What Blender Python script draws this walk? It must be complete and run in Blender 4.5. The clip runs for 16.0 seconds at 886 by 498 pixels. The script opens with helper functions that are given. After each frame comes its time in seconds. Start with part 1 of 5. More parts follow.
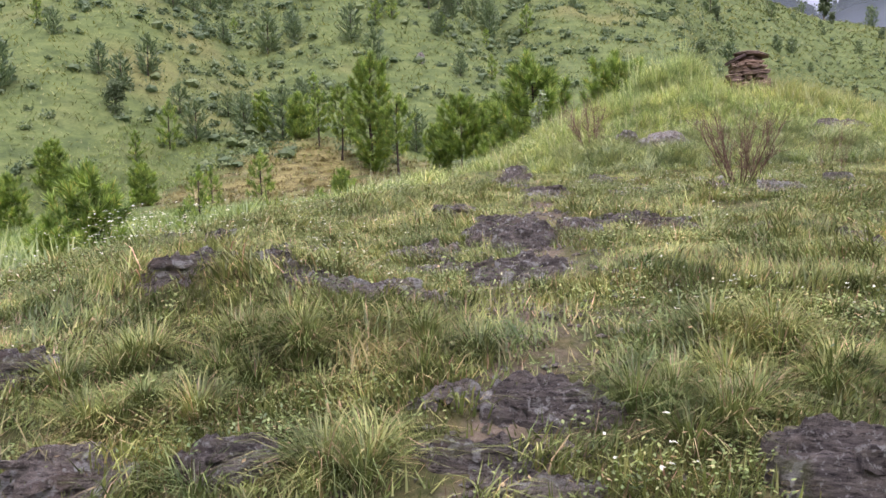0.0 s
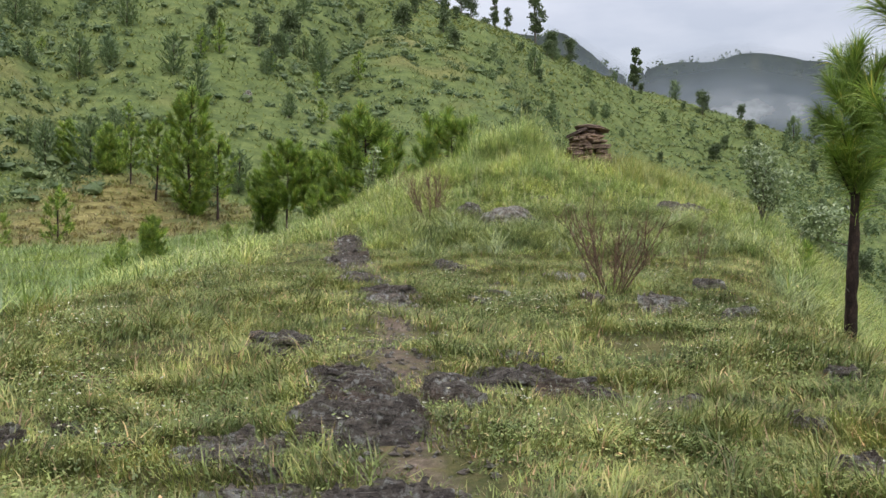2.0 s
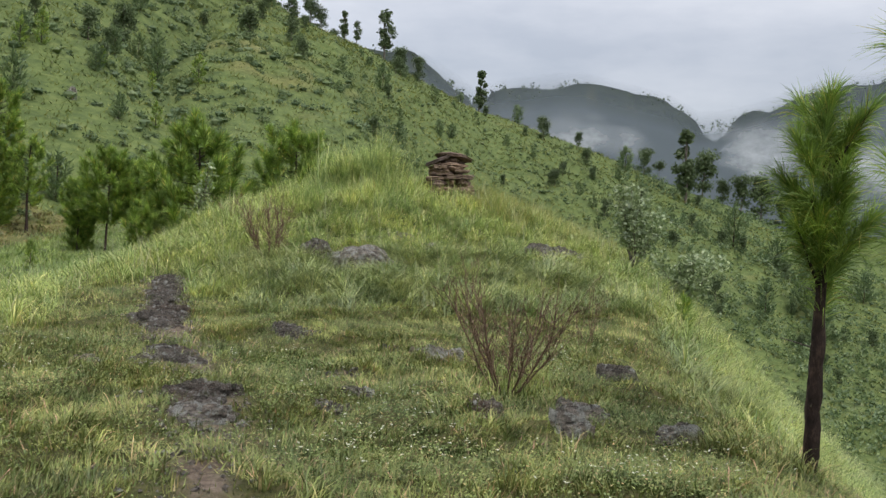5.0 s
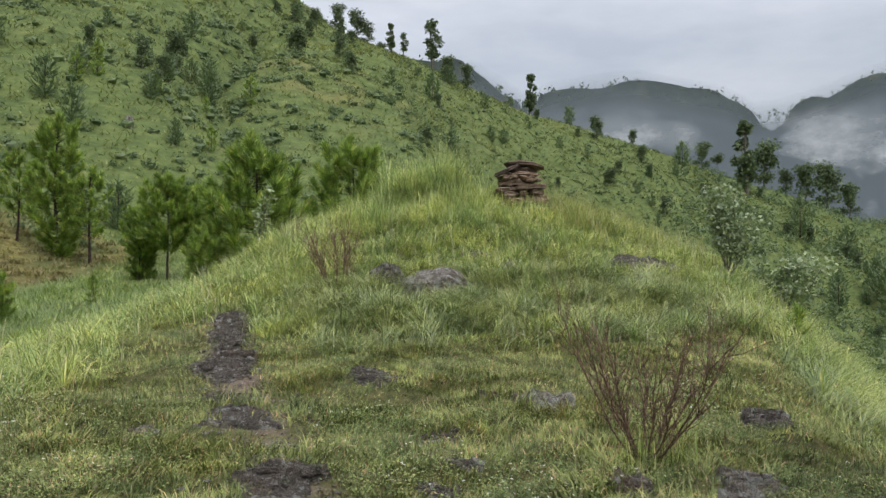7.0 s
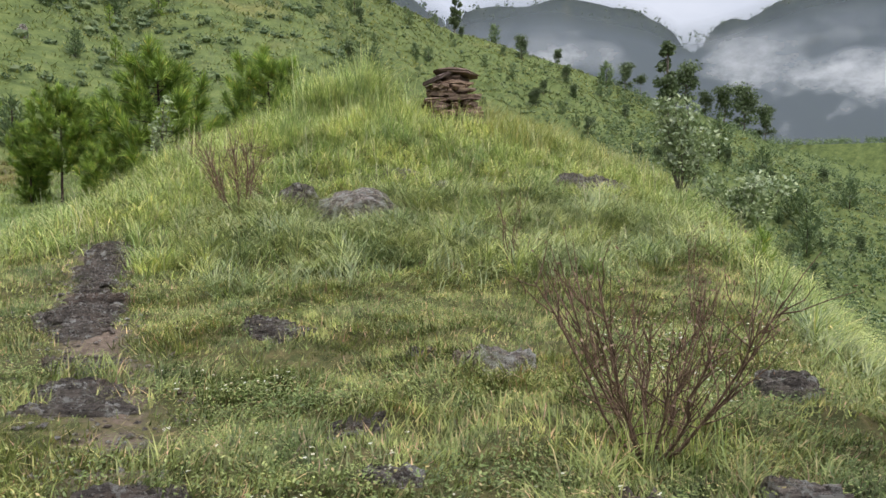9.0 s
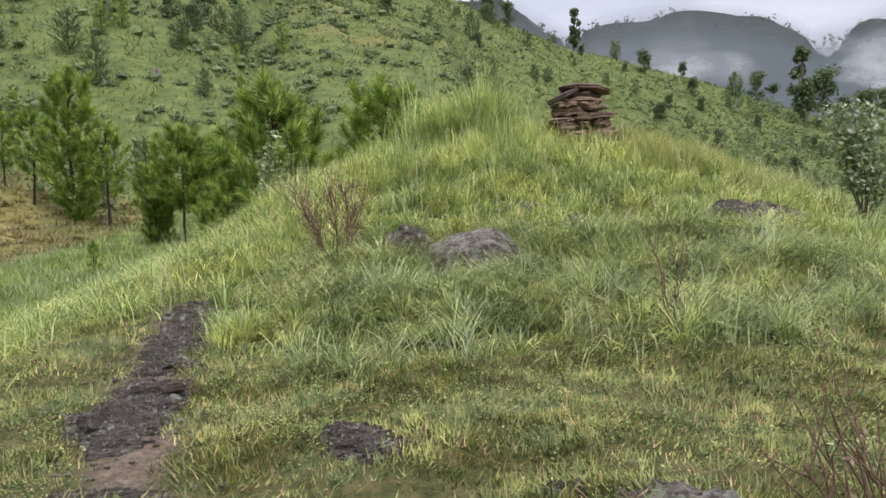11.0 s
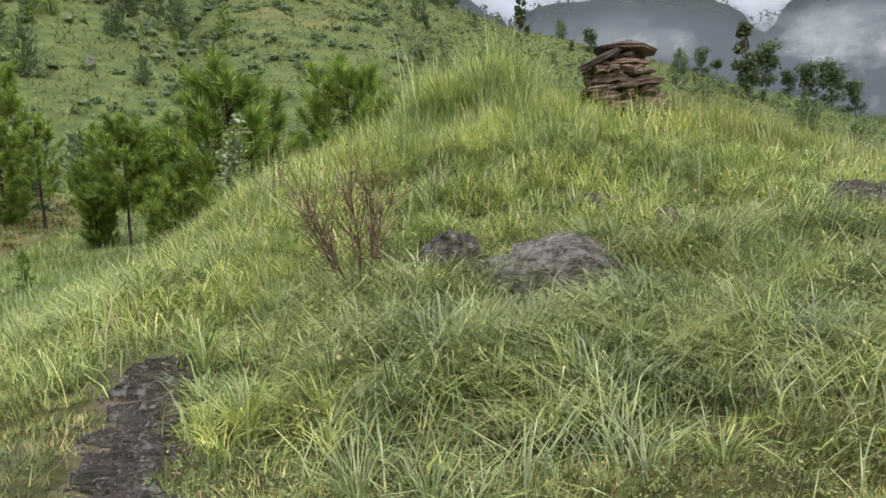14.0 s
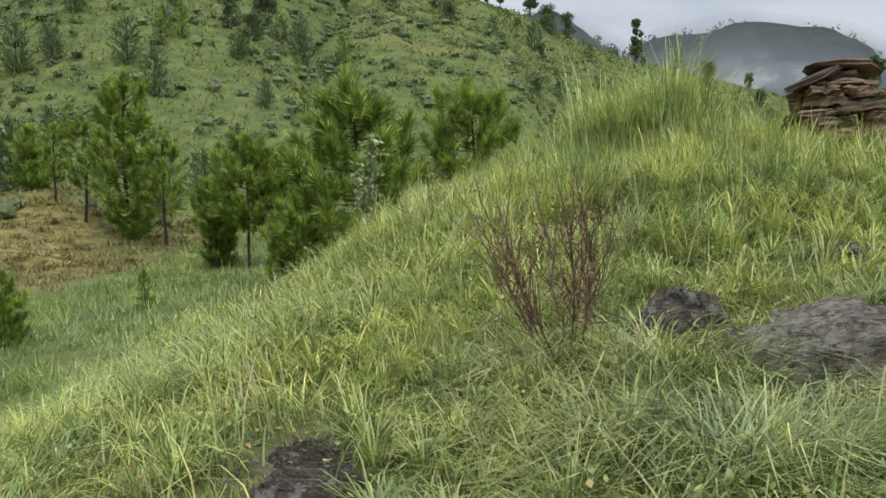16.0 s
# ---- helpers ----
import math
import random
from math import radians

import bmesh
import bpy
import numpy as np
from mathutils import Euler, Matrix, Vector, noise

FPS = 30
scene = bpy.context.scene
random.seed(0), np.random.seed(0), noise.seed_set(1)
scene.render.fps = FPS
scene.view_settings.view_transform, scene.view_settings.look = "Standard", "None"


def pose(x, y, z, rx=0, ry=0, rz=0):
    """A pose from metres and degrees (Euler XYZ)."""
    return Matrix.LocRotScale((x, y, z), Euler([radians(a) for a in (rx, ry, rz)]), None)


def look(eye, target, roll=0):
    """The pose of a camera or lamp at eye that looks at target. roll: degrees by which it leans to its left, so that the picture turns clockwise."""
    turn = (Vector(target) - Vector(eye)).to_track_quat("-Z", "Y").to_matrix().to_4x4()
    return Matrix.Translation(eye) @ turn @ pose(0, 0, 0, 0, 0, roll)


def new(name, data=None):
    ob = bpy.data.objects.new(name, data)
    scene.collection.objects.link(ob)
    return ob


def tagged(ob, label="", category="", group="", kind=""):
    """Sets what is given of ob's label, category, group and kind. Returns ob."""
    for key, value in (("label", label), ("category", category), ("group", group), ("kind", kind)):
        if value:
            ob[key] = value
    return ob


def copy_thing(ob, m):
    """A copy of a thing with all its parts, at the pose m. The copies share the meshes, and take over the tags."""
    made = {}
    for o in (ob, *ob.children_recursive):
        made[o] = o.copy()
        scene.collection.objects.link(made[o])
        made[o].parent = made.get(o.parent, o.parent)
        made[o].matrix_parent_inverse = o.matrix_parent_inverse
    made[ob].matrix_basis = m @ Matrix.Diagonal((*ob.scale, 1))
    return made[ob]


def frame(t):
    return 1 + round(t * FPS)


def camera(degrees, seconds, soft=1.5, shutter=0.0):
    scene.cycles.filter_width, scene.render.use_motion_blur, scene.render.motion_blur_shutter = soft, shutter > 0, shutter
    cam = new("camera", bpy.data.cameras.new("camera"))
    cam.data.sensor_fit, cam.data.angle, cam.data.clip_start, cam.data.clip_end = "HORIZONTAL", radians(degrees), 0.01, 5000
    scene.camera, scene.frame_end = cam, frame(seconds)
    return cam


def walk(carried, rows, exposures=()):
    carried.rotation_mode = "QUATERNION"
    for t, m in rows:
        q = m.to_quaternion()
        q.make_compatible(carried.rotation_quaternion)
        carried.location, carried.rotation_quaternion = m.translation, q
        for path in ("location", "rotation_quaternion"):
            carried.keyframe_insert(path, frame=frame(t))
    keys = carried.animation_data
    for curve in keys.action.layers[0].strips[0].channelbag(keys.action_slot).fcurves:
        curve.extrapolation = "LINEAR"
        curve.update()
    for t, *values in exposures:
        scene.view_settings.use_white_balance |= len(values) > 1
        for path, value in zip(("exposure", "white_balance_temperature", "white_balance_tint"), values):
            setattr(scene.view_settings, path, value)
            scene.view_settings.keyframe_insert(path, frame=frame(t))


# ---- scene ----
cam = camera(55.1, 16.0)
PATH = [
    (0, (0.119, -0.05, 1.408), (-0.355, 1.889, 1.28), -1.4),
    (0.5, (-0.067, 0.507, 1.498), (-0.619, 2.428, 1.416), -1.7),
    (1, (-0.25, 0.885, 1.641), (-0.822, 2.801, 1.607), -1.1),
    (1.5, (-0.359, 1.247, 1.901), (-0.632, 3.228, 1.876), 0.2),
    (2, (-0.295, 1.629, 1.949), (-0.358, 3.628, 1.92), 1.3),
    (2.5, (-0.388, 1.934, 1.926), (-0.388, 3.934, 1.9), 2.7),
    (3, (-0.46, 2.258, 2.141), (-0.254, 4.247, 2.158), 4.7),
    (3.5, (-0.406, 2.722, 2.115), (-0.057, 4.691, 2.137), 4.9),
    (4, (-0.366, 3.007, 2.356), (0.016, 4.969, 2.403), 3.5),
    (4.5, (-0.383, 3.398, 2.354), (-0.015, 5.363, 2.397), 3.4),
    (5, (-0.396, 3.757, 2.419), (-0.09, 5.733, 2.437), 3.2),
    (5.2, (-0.4, 3.968, 2.4), (-0.169, 5.954, 2.416), 2.9),
    (7.3, (-0.632, 5.011, 2.626), (-0.448, 7.002, 2.657), -0.0),
    (7.5, (-0.651, 5.121, 2.606), (-0.449, 7.11, 2.595), -0.0),
    (8, (-0.632, 5.622, 2.612), (-0.318, 7.593, 2.485), 0.1),
    (8.2, (-0.602, 5.831, 2.588), (-0.243, 7.792, 2.428), 0.2),
    (10.3, (-0.187, 7.655, 2.688), (0.023, 9.64, 2.549), 0.1),
    (10.5, (-0.193, 7.806, 2.744), (-0.04, 9.795, 2.604), -0.3),
    (11, (-0.22, 8.262, 2.763), (-0.159, 10.259, 2.667), -1.9),
    (11.5, (-0.233, 8.726, 2.748), (-0.198, 10.725, 2.706), -1.4),
    (12, (-0.305, 9.13, 2.801), (-0.328, 11.13, 2.807), -0.5),
    (12.5, (-0.537, 9.587, 2.812), (-0.536, 11.584, 2.913), -0.5),
    (13, (-0.722, 10.125, 2.859), (-0.721, 12.123, 2.952), -1.9),
    (13.5, (-0.877, 10.541, 2.925), (-0.825, 12.54, 2.92), -3.7),
    (14, (-0.972, 10.872, 2.916), (-0.795, 12.86, 2.779), -3.9),
    (14.5, (-0.966, 11.284, 2.991), (-0.748, 13.267, 2.852), -4.0),
    (15, (-1.115, 11.586, 3.018), (-0.95, 13.577, 2.924), -3.2),
    (15.5, (-1.365, 11.981, 3.057), (-1.26, 13.978, 2.996), -2.1),
    (16, (-1.581, 12.357, 3.016), (-1.64, 14.355, 2.957), -1.7),
]
walk(cam, [(t, look(eye, target, roll)) for t, eye, target, roll in PATH], [(0.0, 0.58, 6200, 33), (1.0, 0.38, 6300, 24), (1.5, 0.26, 6400, 18), (2.5, 0.04, 6500, 13), (5.0, -0.05, 6500, 12), (7.5, -0.06, 6500, 12), (8.0, 0.17, 6500, 13), (11.0, 0.27, 6500, 18), (11.5, -0.02, 6500, 13), (12.0, 0.08, 6500, 13), (12.5, -0.25, 6500, 11), (13.5, -0.12, 6500, 11), (14.0, 0.2, 6500, 15), (14.5, 0.27, 6500, 17), (15.0, 0.1, 6600, 15), (16.0, 0.0, 6600, 10)])
SKY_LOW, SKY_HIGH, SUN = 0.235, 2.05, 1.5

# ---------------------------------------------------------------- sky and sun: a bright overcast
world = bpy.data.worlds.new("overcast_sky")
scene.world = world
world.use_nodes = True
wn, wl = world.node_tree.nodes, world.node_tree.links
wn.clear()
w_out = wn.new("ShaderNodeOutputWorld")
w_add = wn.new("ShaderNodeAddShader")
sky_bg, cloud_bg = wn.new("ShaderNodeBackground"), wn.new("ShaderNodeBackground")
sky = wn.new("ShaderNodeTexSky")
sky.sky_type, sky.sun_disc, sky.sun_elevation, sky.sun_rotation = "NISHITA", False, radians(55), radians(150)
sky_bg.inputs["Strength"].default_value = 0.05
w_co = wn.new("ShaderNodeTexCoord")
w_sep = wn.new("ShaderNodeSeparateXYZ")
w_map = wn.new("ShaderNodeMapping")
w_map.inputs["Scale"].default_value = (1.6, 1.6, 5.0)
w_noise = wn.new("ShaderNodeTexNoise")
w_noise.inputs["Scale"].default_value, w_noise.inputs["Detail"].default_value, w_noise.inputs["Roughness"].default_value = 2.2, 6, 0.55
w_ramp = wn.new("ShaderNodeValToRGB")
w_ramp.color_ramp.elements[0].position, w_ramp.color_ramp.elements[0].color = 0.34, (0.69, 0.71, 0.74, 1)
w_ramp.color_ramp.elements[1].position, w_ramp.color_ramp.elements[1].color = 0.68, (1.02, 1.02, 1.02, 1)
w_grad = wn.new("ShaderNodeMapRange")
w_grad.inputs["From Min"].default_value, w_grad.inputs["From Max"].default_value = 0.05, 1.0
w_grad.inputs["To Min"].default_value, w_grad.inputs["To Max"].default_value = SKY_LOW, SKY_HIGH
for a, b in ((w_co.outputs["Generated"], w_sep.inputs[0]), (w_co.outputs["Generated"], w_map.inputs[0]), (w_map.outputs[0], w_noise.inputs["Vector"]),
             (w_noise.outputs["Fac"], w_ramp.inputs[0]), (w_sep.outputs["Z"], w_grad.inputs["Value"]), (w_ramp.outputs[0], cloud_bg.inputs["Color"]),
             (w_grad.outputs[0], cloud_bg.inputs["Strength"]), (sky.outputs[0], sky_bg.inputs["Color"]), (sky_bg.outputs[0], w_add.inputs[0]),
             (cloud_bg.outputs[0], w_add.inputs[1]), (w_add.outputs[0], w_out.inputs["Surface"])):
    wl.new(a, b)
sun = new("sun", bpy.data.lights.new("sun", "SUN"))
sun.data.energy, sun.data.angle, sun.data.color = SUN, radians(14), (1.0, 0.97, 0.91)
sun.matrix_world = look((30, -50, 80), (0, 10, 0))


# ---------------------------------------------------------------- materials
def material(name):
    m = bpy.data.materials.new(name)
    m.use_nodes = True
    m.node_tree.nodes.clear()
    return m, m.node_tree.nodes, m.node_tree.links


def noise_node(n, l, co, scale, detail=4.0, rough=0.55, stretch=None):
    t = n.new("ShaderNodeTexNoise")
    t.inputs["Scale"].default_value, t.inputs["Detail"].default_value, t.inputs["Roughness"].default_value = scale, detail, rough
    if stretch:
        mp = n.new("ShaderNodeMapping")
        mp.inputs["Scale"].default_value = stretch
        l.new(co, mp.inputs[0])
        co = mp.outputs[0]
    l.new(co, t.inputs["Vector"])
    return t.outputs["Fac"]


def ramp_node(n, l, fac, stops):
    r = n.new("ShaderNodeValToRGB")
    while len(r.color_ramp.elements) < len(stops):
        r.color_ramp.elements.new(0.5)
    for e, (p, c) in zip(r.color_ramp.elements, stops):
        e.position, e.color = p, (*c, 1)
    l.new(fac, r.inputs[0])
    return r.outputs[0]


def mix_node(n, l, fac, a, b, mode="MIX"):
    m = n.new("ShaderNodeMix")
    m.data_type, m.blend_type = "RGBA", mode
    for v, i in ((fac, 0), (a, 6), (b, 7)):
        if isinstance(v, (int, float)):
            m.inputs[i].default_value = v
        elif isinstance(v, tuple):
            m.inputs[i].default_value = (*v, 1)
        else:
            l.new(v, m.inputs[i])
    return m.outputs[2]


def finish(n, l, color, rough, bump=None, strength=0.5, distance=0.02, specular=0.4):
    p = n.new("ShaderNodeBsdfPrincipled")
    o = n.new("ShaderNodeOutputMaterial")
    l.new(color, p.inputs["Base Color"])
    p.inputs["Roughness"].default_value = rough
    p.inputs["Specular IOR Level"].default_value = specular
    if bump:
        b = n.new("ShaderNodeBump")
        b.inputs["Strength"].default_value, b.inputs["Distance"].default_value = strength, distance
        l.new(bump, b.inputs["Height"])
        l.new(b.outputs[0], p.inputs["Normal"])
    l.new(p.outputs[0], o.inputs["Surface"])


def leaf_material(name, stops, patch=((0.8, 0.8, 0.8), (1.2, 1.2, 1.2)), patch_scale=0.6, translucent=0.35, gloss=0.06, clump=None):
    """Leaves and blades: each its own shade, drifts of colour over metres, some light let through."""
    m, n, l = material(name)
    g = n.new("ShaderNodeNewGeometry")
    c = ramp_node(n, l, g.outputs["Random Per Island"], stops)
    drift = ramp_node(n, l, noise_node(n, l, g.outputs["Position"], patch_scale, 3), [(0.32, patch[0]), (0.68, patch[1])])
    c = mix_node(n, l, 1.0, c, drift, "MULTIPLY")
    if clump:
        lo, hi = clump[1]
        c = mix_node(n, l, 1.0, c, ramp_node(n, l, noise_node(n, l, g.outputs["Position"], clump[0], 2, 0.6), [(0.34, (lo, lo * 1.04, lo)), (0.66, (hi, hi * 0.98, hi * 0.92))]), "MULTIPLY")
    d, tr, gl = n.new("ShaderNodeBsdfDiffuse"), n.new("ShaderNodeBsdfTranslucent"), n.new("ShaderNodeBsdfGlossy")
    gl.inputs["Roughness"].default_value = 0.45
    gl.inputs["Color"].default_value = (0.9, 0.95, 0.9, 1)
    a, b, o = n.new("ShaderNodeMixShader"), n.new("ShaderNodeMixShader"), n.new("ShaderNodeOutputMaterial")
    a.inputs[0].default_value, b.inputs[0].default_value = translucent, gloss
    l.new(c, d.inputs["Color"])
    l.new(c, tr.inputs["Color"])
    l.new(d.outputs[0], a.inputs[1])
    l.new(tr.outputs[0], a.inputs[2])
    l.new(a.outputs[0], b.inputs[1])
    l.new(gl.outputs[0], b.inputs[2])
    l.new(b.outputs[0], o.inputs["Surface"])
    return m


def ground_material():
    m, n, l = material("turf_and_soil")
    g = n.new("ShaderNodeNewGeometry")
    pos = g.outputs["Position"]
    turf = ramp_node(n, l, noise_node(n, l, pos, 7, 10, 0.8), [(0.30, (0.024, 0.026, 0.010)), (0.46, (0.060, 0.068, 0.024)), (0.58, (0.118, 0.106, 0.046)), (0.72, (0.20, 0.140, 0.078))])
    far = ramp_node(n, l, noise_node(n, l, pos, 0.45, 11, 0.82, (1, 1, 2.4)), [(0.30, (0.036, 0.054, 0.022)), (0.42, (0.072, 0.102, 0.036)), (0.54, (0.122, 0.160, 0.052)), (0.68, (0.185, 0.208, 0.078))])
    soil = ramp_node(n, l, noise_node(n, l, pos, 22, 11, 0.8), [(0.30, (0.045, 0.035, 0.028)), (0.48, (0.125, 0.095, 0.072)), (0.62, (0.22, 0.175, 0.135)), (0.75, (0.36, 0.32, 0.27))])
    straw = ramp_node(n, l, noise_node(n, l, pos, 1.6, 8, 0.7, (1, 2.5, 5)), [(0.32, (0.048, 0.042, 0.018)), (0.47, (0.19, 0.168, 0.062)), (0.66, (0.33, 0.295, 0.118))])
    masks = {}
    for key in ("trodden", "distance", "straw", "hazed_woods"):
        a = n.new("ShaderNodeAttribute")
        a.attribute_name = key
        masks[key] = a.outputs["Fac"]
    ragged = n.new("ShaderNodeMath")
    ragged.operation = "MULTIPLY_ADD"
    l.new(noise_node(n, l, pos, 5, 6, 0.7), ragged.inputs[0])
    ragged.inputs[1].default_value = 1.3
    l.new(masks["trodden"], ragged.inputs[2])
    bare = n.new("ShaderNodeMapRange")
    bare.inputs["From Min"].default_value, bare.inputs["From Max"].default_value = 1.24, 1.55
    l.new(ragged.outputs[0], bare.inputs["Value"])
    c = mix_node(n, l, masks["distance"], turf, far)
    # dark woodland colour, blued so that it also carries the distance haze
    woods = ramp_node(n, l, noise_node(n, l, pos, 0.06, 9, 0.75), [(0.35, (0.018, 0.026, 0.024)), (0.65, (0.045, 0.058, 0.046))])
    c = mix_node(n, l, masks["hazed_woods"], c, woods)
    c = mix_node(n, l, masks["straw"], c, straw)
    c = mix_node(n, l, bare.outputs[0], c, soil)
    finish(n, l, c, 0.95, noise_node(n, l, pos, 14, 8, 0.7), 0.7, 0.04, 0.15)
    return m


def rock_material(name, tone=1.0, lichen_at=0.60, tint=(1.0, 1.0, 1.0)):
    m, n, l = material(name)
    co = n.new("ShaderNodeTexCoord")
    g = n.new("ShaderNodeNewGeometry")
    pos = g.outputs["Position"]
    bed = noise_node(n, l, pos, 6.0, 10, 0.78, (1.0, 2.8, 7))
    shades = [(p, tuple(v * tone * k for v, k in zip(c, tint))) for p, c in ((0.25, (0.045, 0.038, 0.038)), (0.46, (0.105, 0.088, 0.085)), (0.60, (0.175, 0.148, 0.138)), (0.8, (0.28, 0.25, 0.23)))]
    c = ramp_node(n, l, bed, shades)
    cracks = ramp_node(n, l, noise_node(n, l, pos, 5.0, 7, 0.75, (1.3, 5.0, 6.0)), [(0.36, (0.34, 0.33, 0.33)), (0.50, (0.95, 0.95, 0.95)), (0.66, (1.4, 1.38, 1.34))])
    c = mix_node(n, l, 1.0, c, cracks, "MULTIPLY")
    rust = noise_node(n, l, pos, 2.1, 6, 0.65)
    c = mix_node(n, l, ramp_node(n, l, rust, [(0.52, (0, 0, 0)), (0.70, (0.7, 0.7, 0.7))]), c, (0.20, 0.125, 0.085))
    lichen = noise_node(n, l, pos, 11, 5, 0.6)
    up = n.new("ShaderNodeSeparateXYZ")
    l.new(g.outputs["Normal"], up.inputs[0])
    spots = ramp_node(n, l, lichen, [(lichen_at, (0, 0, 0)), (lichen_at + 0.05, (0.85, 0.85, 0.85))])
    c = mix_node(n, l, spots, c, (0.47, 0.47, 0.43))
    crust = ramp_node(n, l, noise_node(n, l, pos, 38, 4, 0.65), [(0.58, (0, 0, 0)), (0.64, (0.75, 0.75, 0.75))])
    c = mix_node(n, l, crust, c, (0.40, 0.40, 0.36))
    pits = ramp_node(n, l, noise_node(n, l, pos, 26, 6, 0.75, (0.7, 1.6, 2.6)), [(0.36, (0.18, 0.17, 0.17)), (0.47, (1.0, 1.0, 1.0))])
    c = mix_node(n, l, 1.0, c, pits, "MULTIPLY")
    moss = ramp_node(n, l, noise_node(n, l, pos, 4.3, 5, 0.6), [(0.60, (0, 0, 0)), (0.72, (0.7, 0.7, 0.7))])
    c = mix_node(n, l, moss, c, (0.085, 0.10, 0.03))
    finish(n, l, c, 0.75, noise_node(n, l, pos, 20, 10, 0.8, (1, 2.2, 4)), 1.0, 0.10, 0.3)
    return m


def bark_material(name, dark, mid, light, stretch=(5, 5, 1.4)):
    m, n, l = material(name)
    g = n.new("ShaderNodeNewGeometry")
    f = noise_node(n, l, g.outputs["Position"], 9, 8, 0.7, stretch)
    c = ramp_node(n, l, f, [(0.3, dark), (0.52, mid), (0.75, light)])
    finish(n, l, c, 0.9, f, 1.0, 0.03, 0.2)
    return m


def mist_haze_material(name, low, high, scale, color, cover=None):
    """Drifting cloud and tinted haze sheets: thin where the noise is low; cover sets a floor to it."""
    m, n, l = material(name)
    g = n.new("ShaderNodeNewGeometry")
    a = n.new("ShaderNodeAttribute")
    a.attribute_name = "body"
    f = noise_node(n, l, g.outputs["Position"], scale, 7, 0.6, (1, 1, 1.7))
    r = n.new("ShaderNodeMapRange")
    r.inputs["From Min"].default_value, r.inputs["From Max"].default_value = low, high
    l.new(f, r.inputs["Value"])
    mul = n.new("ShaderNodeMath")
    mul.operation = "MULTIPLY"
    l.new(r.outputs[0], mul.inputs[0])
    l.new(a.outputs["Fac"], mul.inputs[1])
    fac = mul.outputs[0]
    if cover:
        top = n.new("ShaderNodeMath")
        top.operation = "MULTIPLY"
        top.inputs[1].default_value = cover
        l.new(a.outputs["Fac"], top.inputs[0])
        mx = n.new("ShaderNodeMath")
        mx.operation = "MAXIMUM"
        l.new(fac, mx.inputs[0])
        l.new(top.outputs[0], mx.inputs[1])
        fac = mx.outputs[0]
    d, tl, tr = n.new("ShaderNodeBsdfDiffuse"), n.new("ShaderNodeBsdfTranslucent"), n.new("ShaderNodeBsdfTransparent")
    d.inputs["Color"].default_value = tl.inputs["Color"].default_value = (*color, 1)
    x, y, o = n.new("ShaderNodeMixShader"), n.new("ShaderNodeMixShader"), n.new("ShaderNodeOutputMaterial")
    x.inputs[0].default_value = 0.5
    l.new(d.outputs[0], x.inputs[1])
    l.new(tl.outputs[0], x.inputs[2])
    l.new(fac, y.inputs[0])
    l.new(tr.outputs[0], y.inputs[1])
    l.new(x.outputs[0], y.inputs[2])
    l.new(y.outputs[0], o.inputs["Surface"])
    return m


GROUND, ROCK = ground_material(), rock_material("layered_slate", 1.45, 0.575, (0.97, 1.0, 0.90))
LICHEN_ROCK, PALE_ROCK, RUST_ROCK = rock_material("lichened_rock", 2.6, 0.50, (0.97, 1.0, 0.90)), rock_material("pale_slate", 2.3, 0.55, (0.97, 1.0, 0.90)), rock_material("rusty_stone", 1.3, 0.66, (1.35, 0.95, 0.8))
TURF = leaf_material("turf_blades", [(0.0, (0.152, 0.209, 0.069)), (0.5, (0.241, 0.292, 0.102)), (0.86, (0.339, 0.351, 0.149)), (0.97, (0.488, 0.360, 0.223)), (1.0, (0.553, 0.340, 0.276))], ((0.42, 0.50, 0.46), (1.38, 1.26, 1.12)), 1.9, 0.18, 0.03, (9, (0.42, 1.55)))
TALL = leaf_material("tall_grass_blades", [(0.0, (0.204, 0.293, 0.087)), (0.5, (0.354, 0.441, 0.142)), (0.82, (0.516, 0.566, 0.220)), (1.0, (0.731, 0.671, 0.362))], ((0.70, 0.80, 0.82), (1.28, 1.18, 0.98)), 1.1, 0.32, 0.05, (6, (0.55, 1.40)))
BLUE_GRASS = leaf_material("grey_green_blades", [(0.0, (0.197, 0.262, 0.097)), (0.6, (0.326, 0.385, 0.152)), (1.0, (0.493, 0.523, 0.249))], ((0.62, 0.72, 0.76), (1.32, 1.22, 1.06)), 1.6, 0.28, 0.08, (7, (0.48, 1.35)))
WEED = leaf_material("herb_leaves", [(0.0, (0.135, 0.186, 0.066)), (0.5, (0.209, 0.270, 0.096)), (0.87, (0.315, 0.349, 0.149)), (1.0, (0.452, 0.295, 0.180))], ((0.58, 0.68, 0.6), (1.32, 1.25, 1.1)), 1.8, 0.2, 0.04, (10, (0.42, 1.5)))
PETAL = leaf_material("pale_petals", [(0.0, (0.55, 0.56, 0.42)), (0.6, (0.66, 0.66, 0.55)), (1.0, (0.60, 0.55, 0.28))], translucent=0.3)
NEEDLE = leaf_material("pine_needles", [(0.0, (0.129, 0.212, 0.039)), (0.5, (0.217, 0.337, 0.062)), (0.9, (0.345, 0.475, 0.096)), (1.0, (0.640, 0.524, 0.156))], ((0.55, 0.62, 0.66), (1.35, 1.28, 1.12)), 2.6, 0.2, 0.05, (3.2, (0.6, 1.3)))
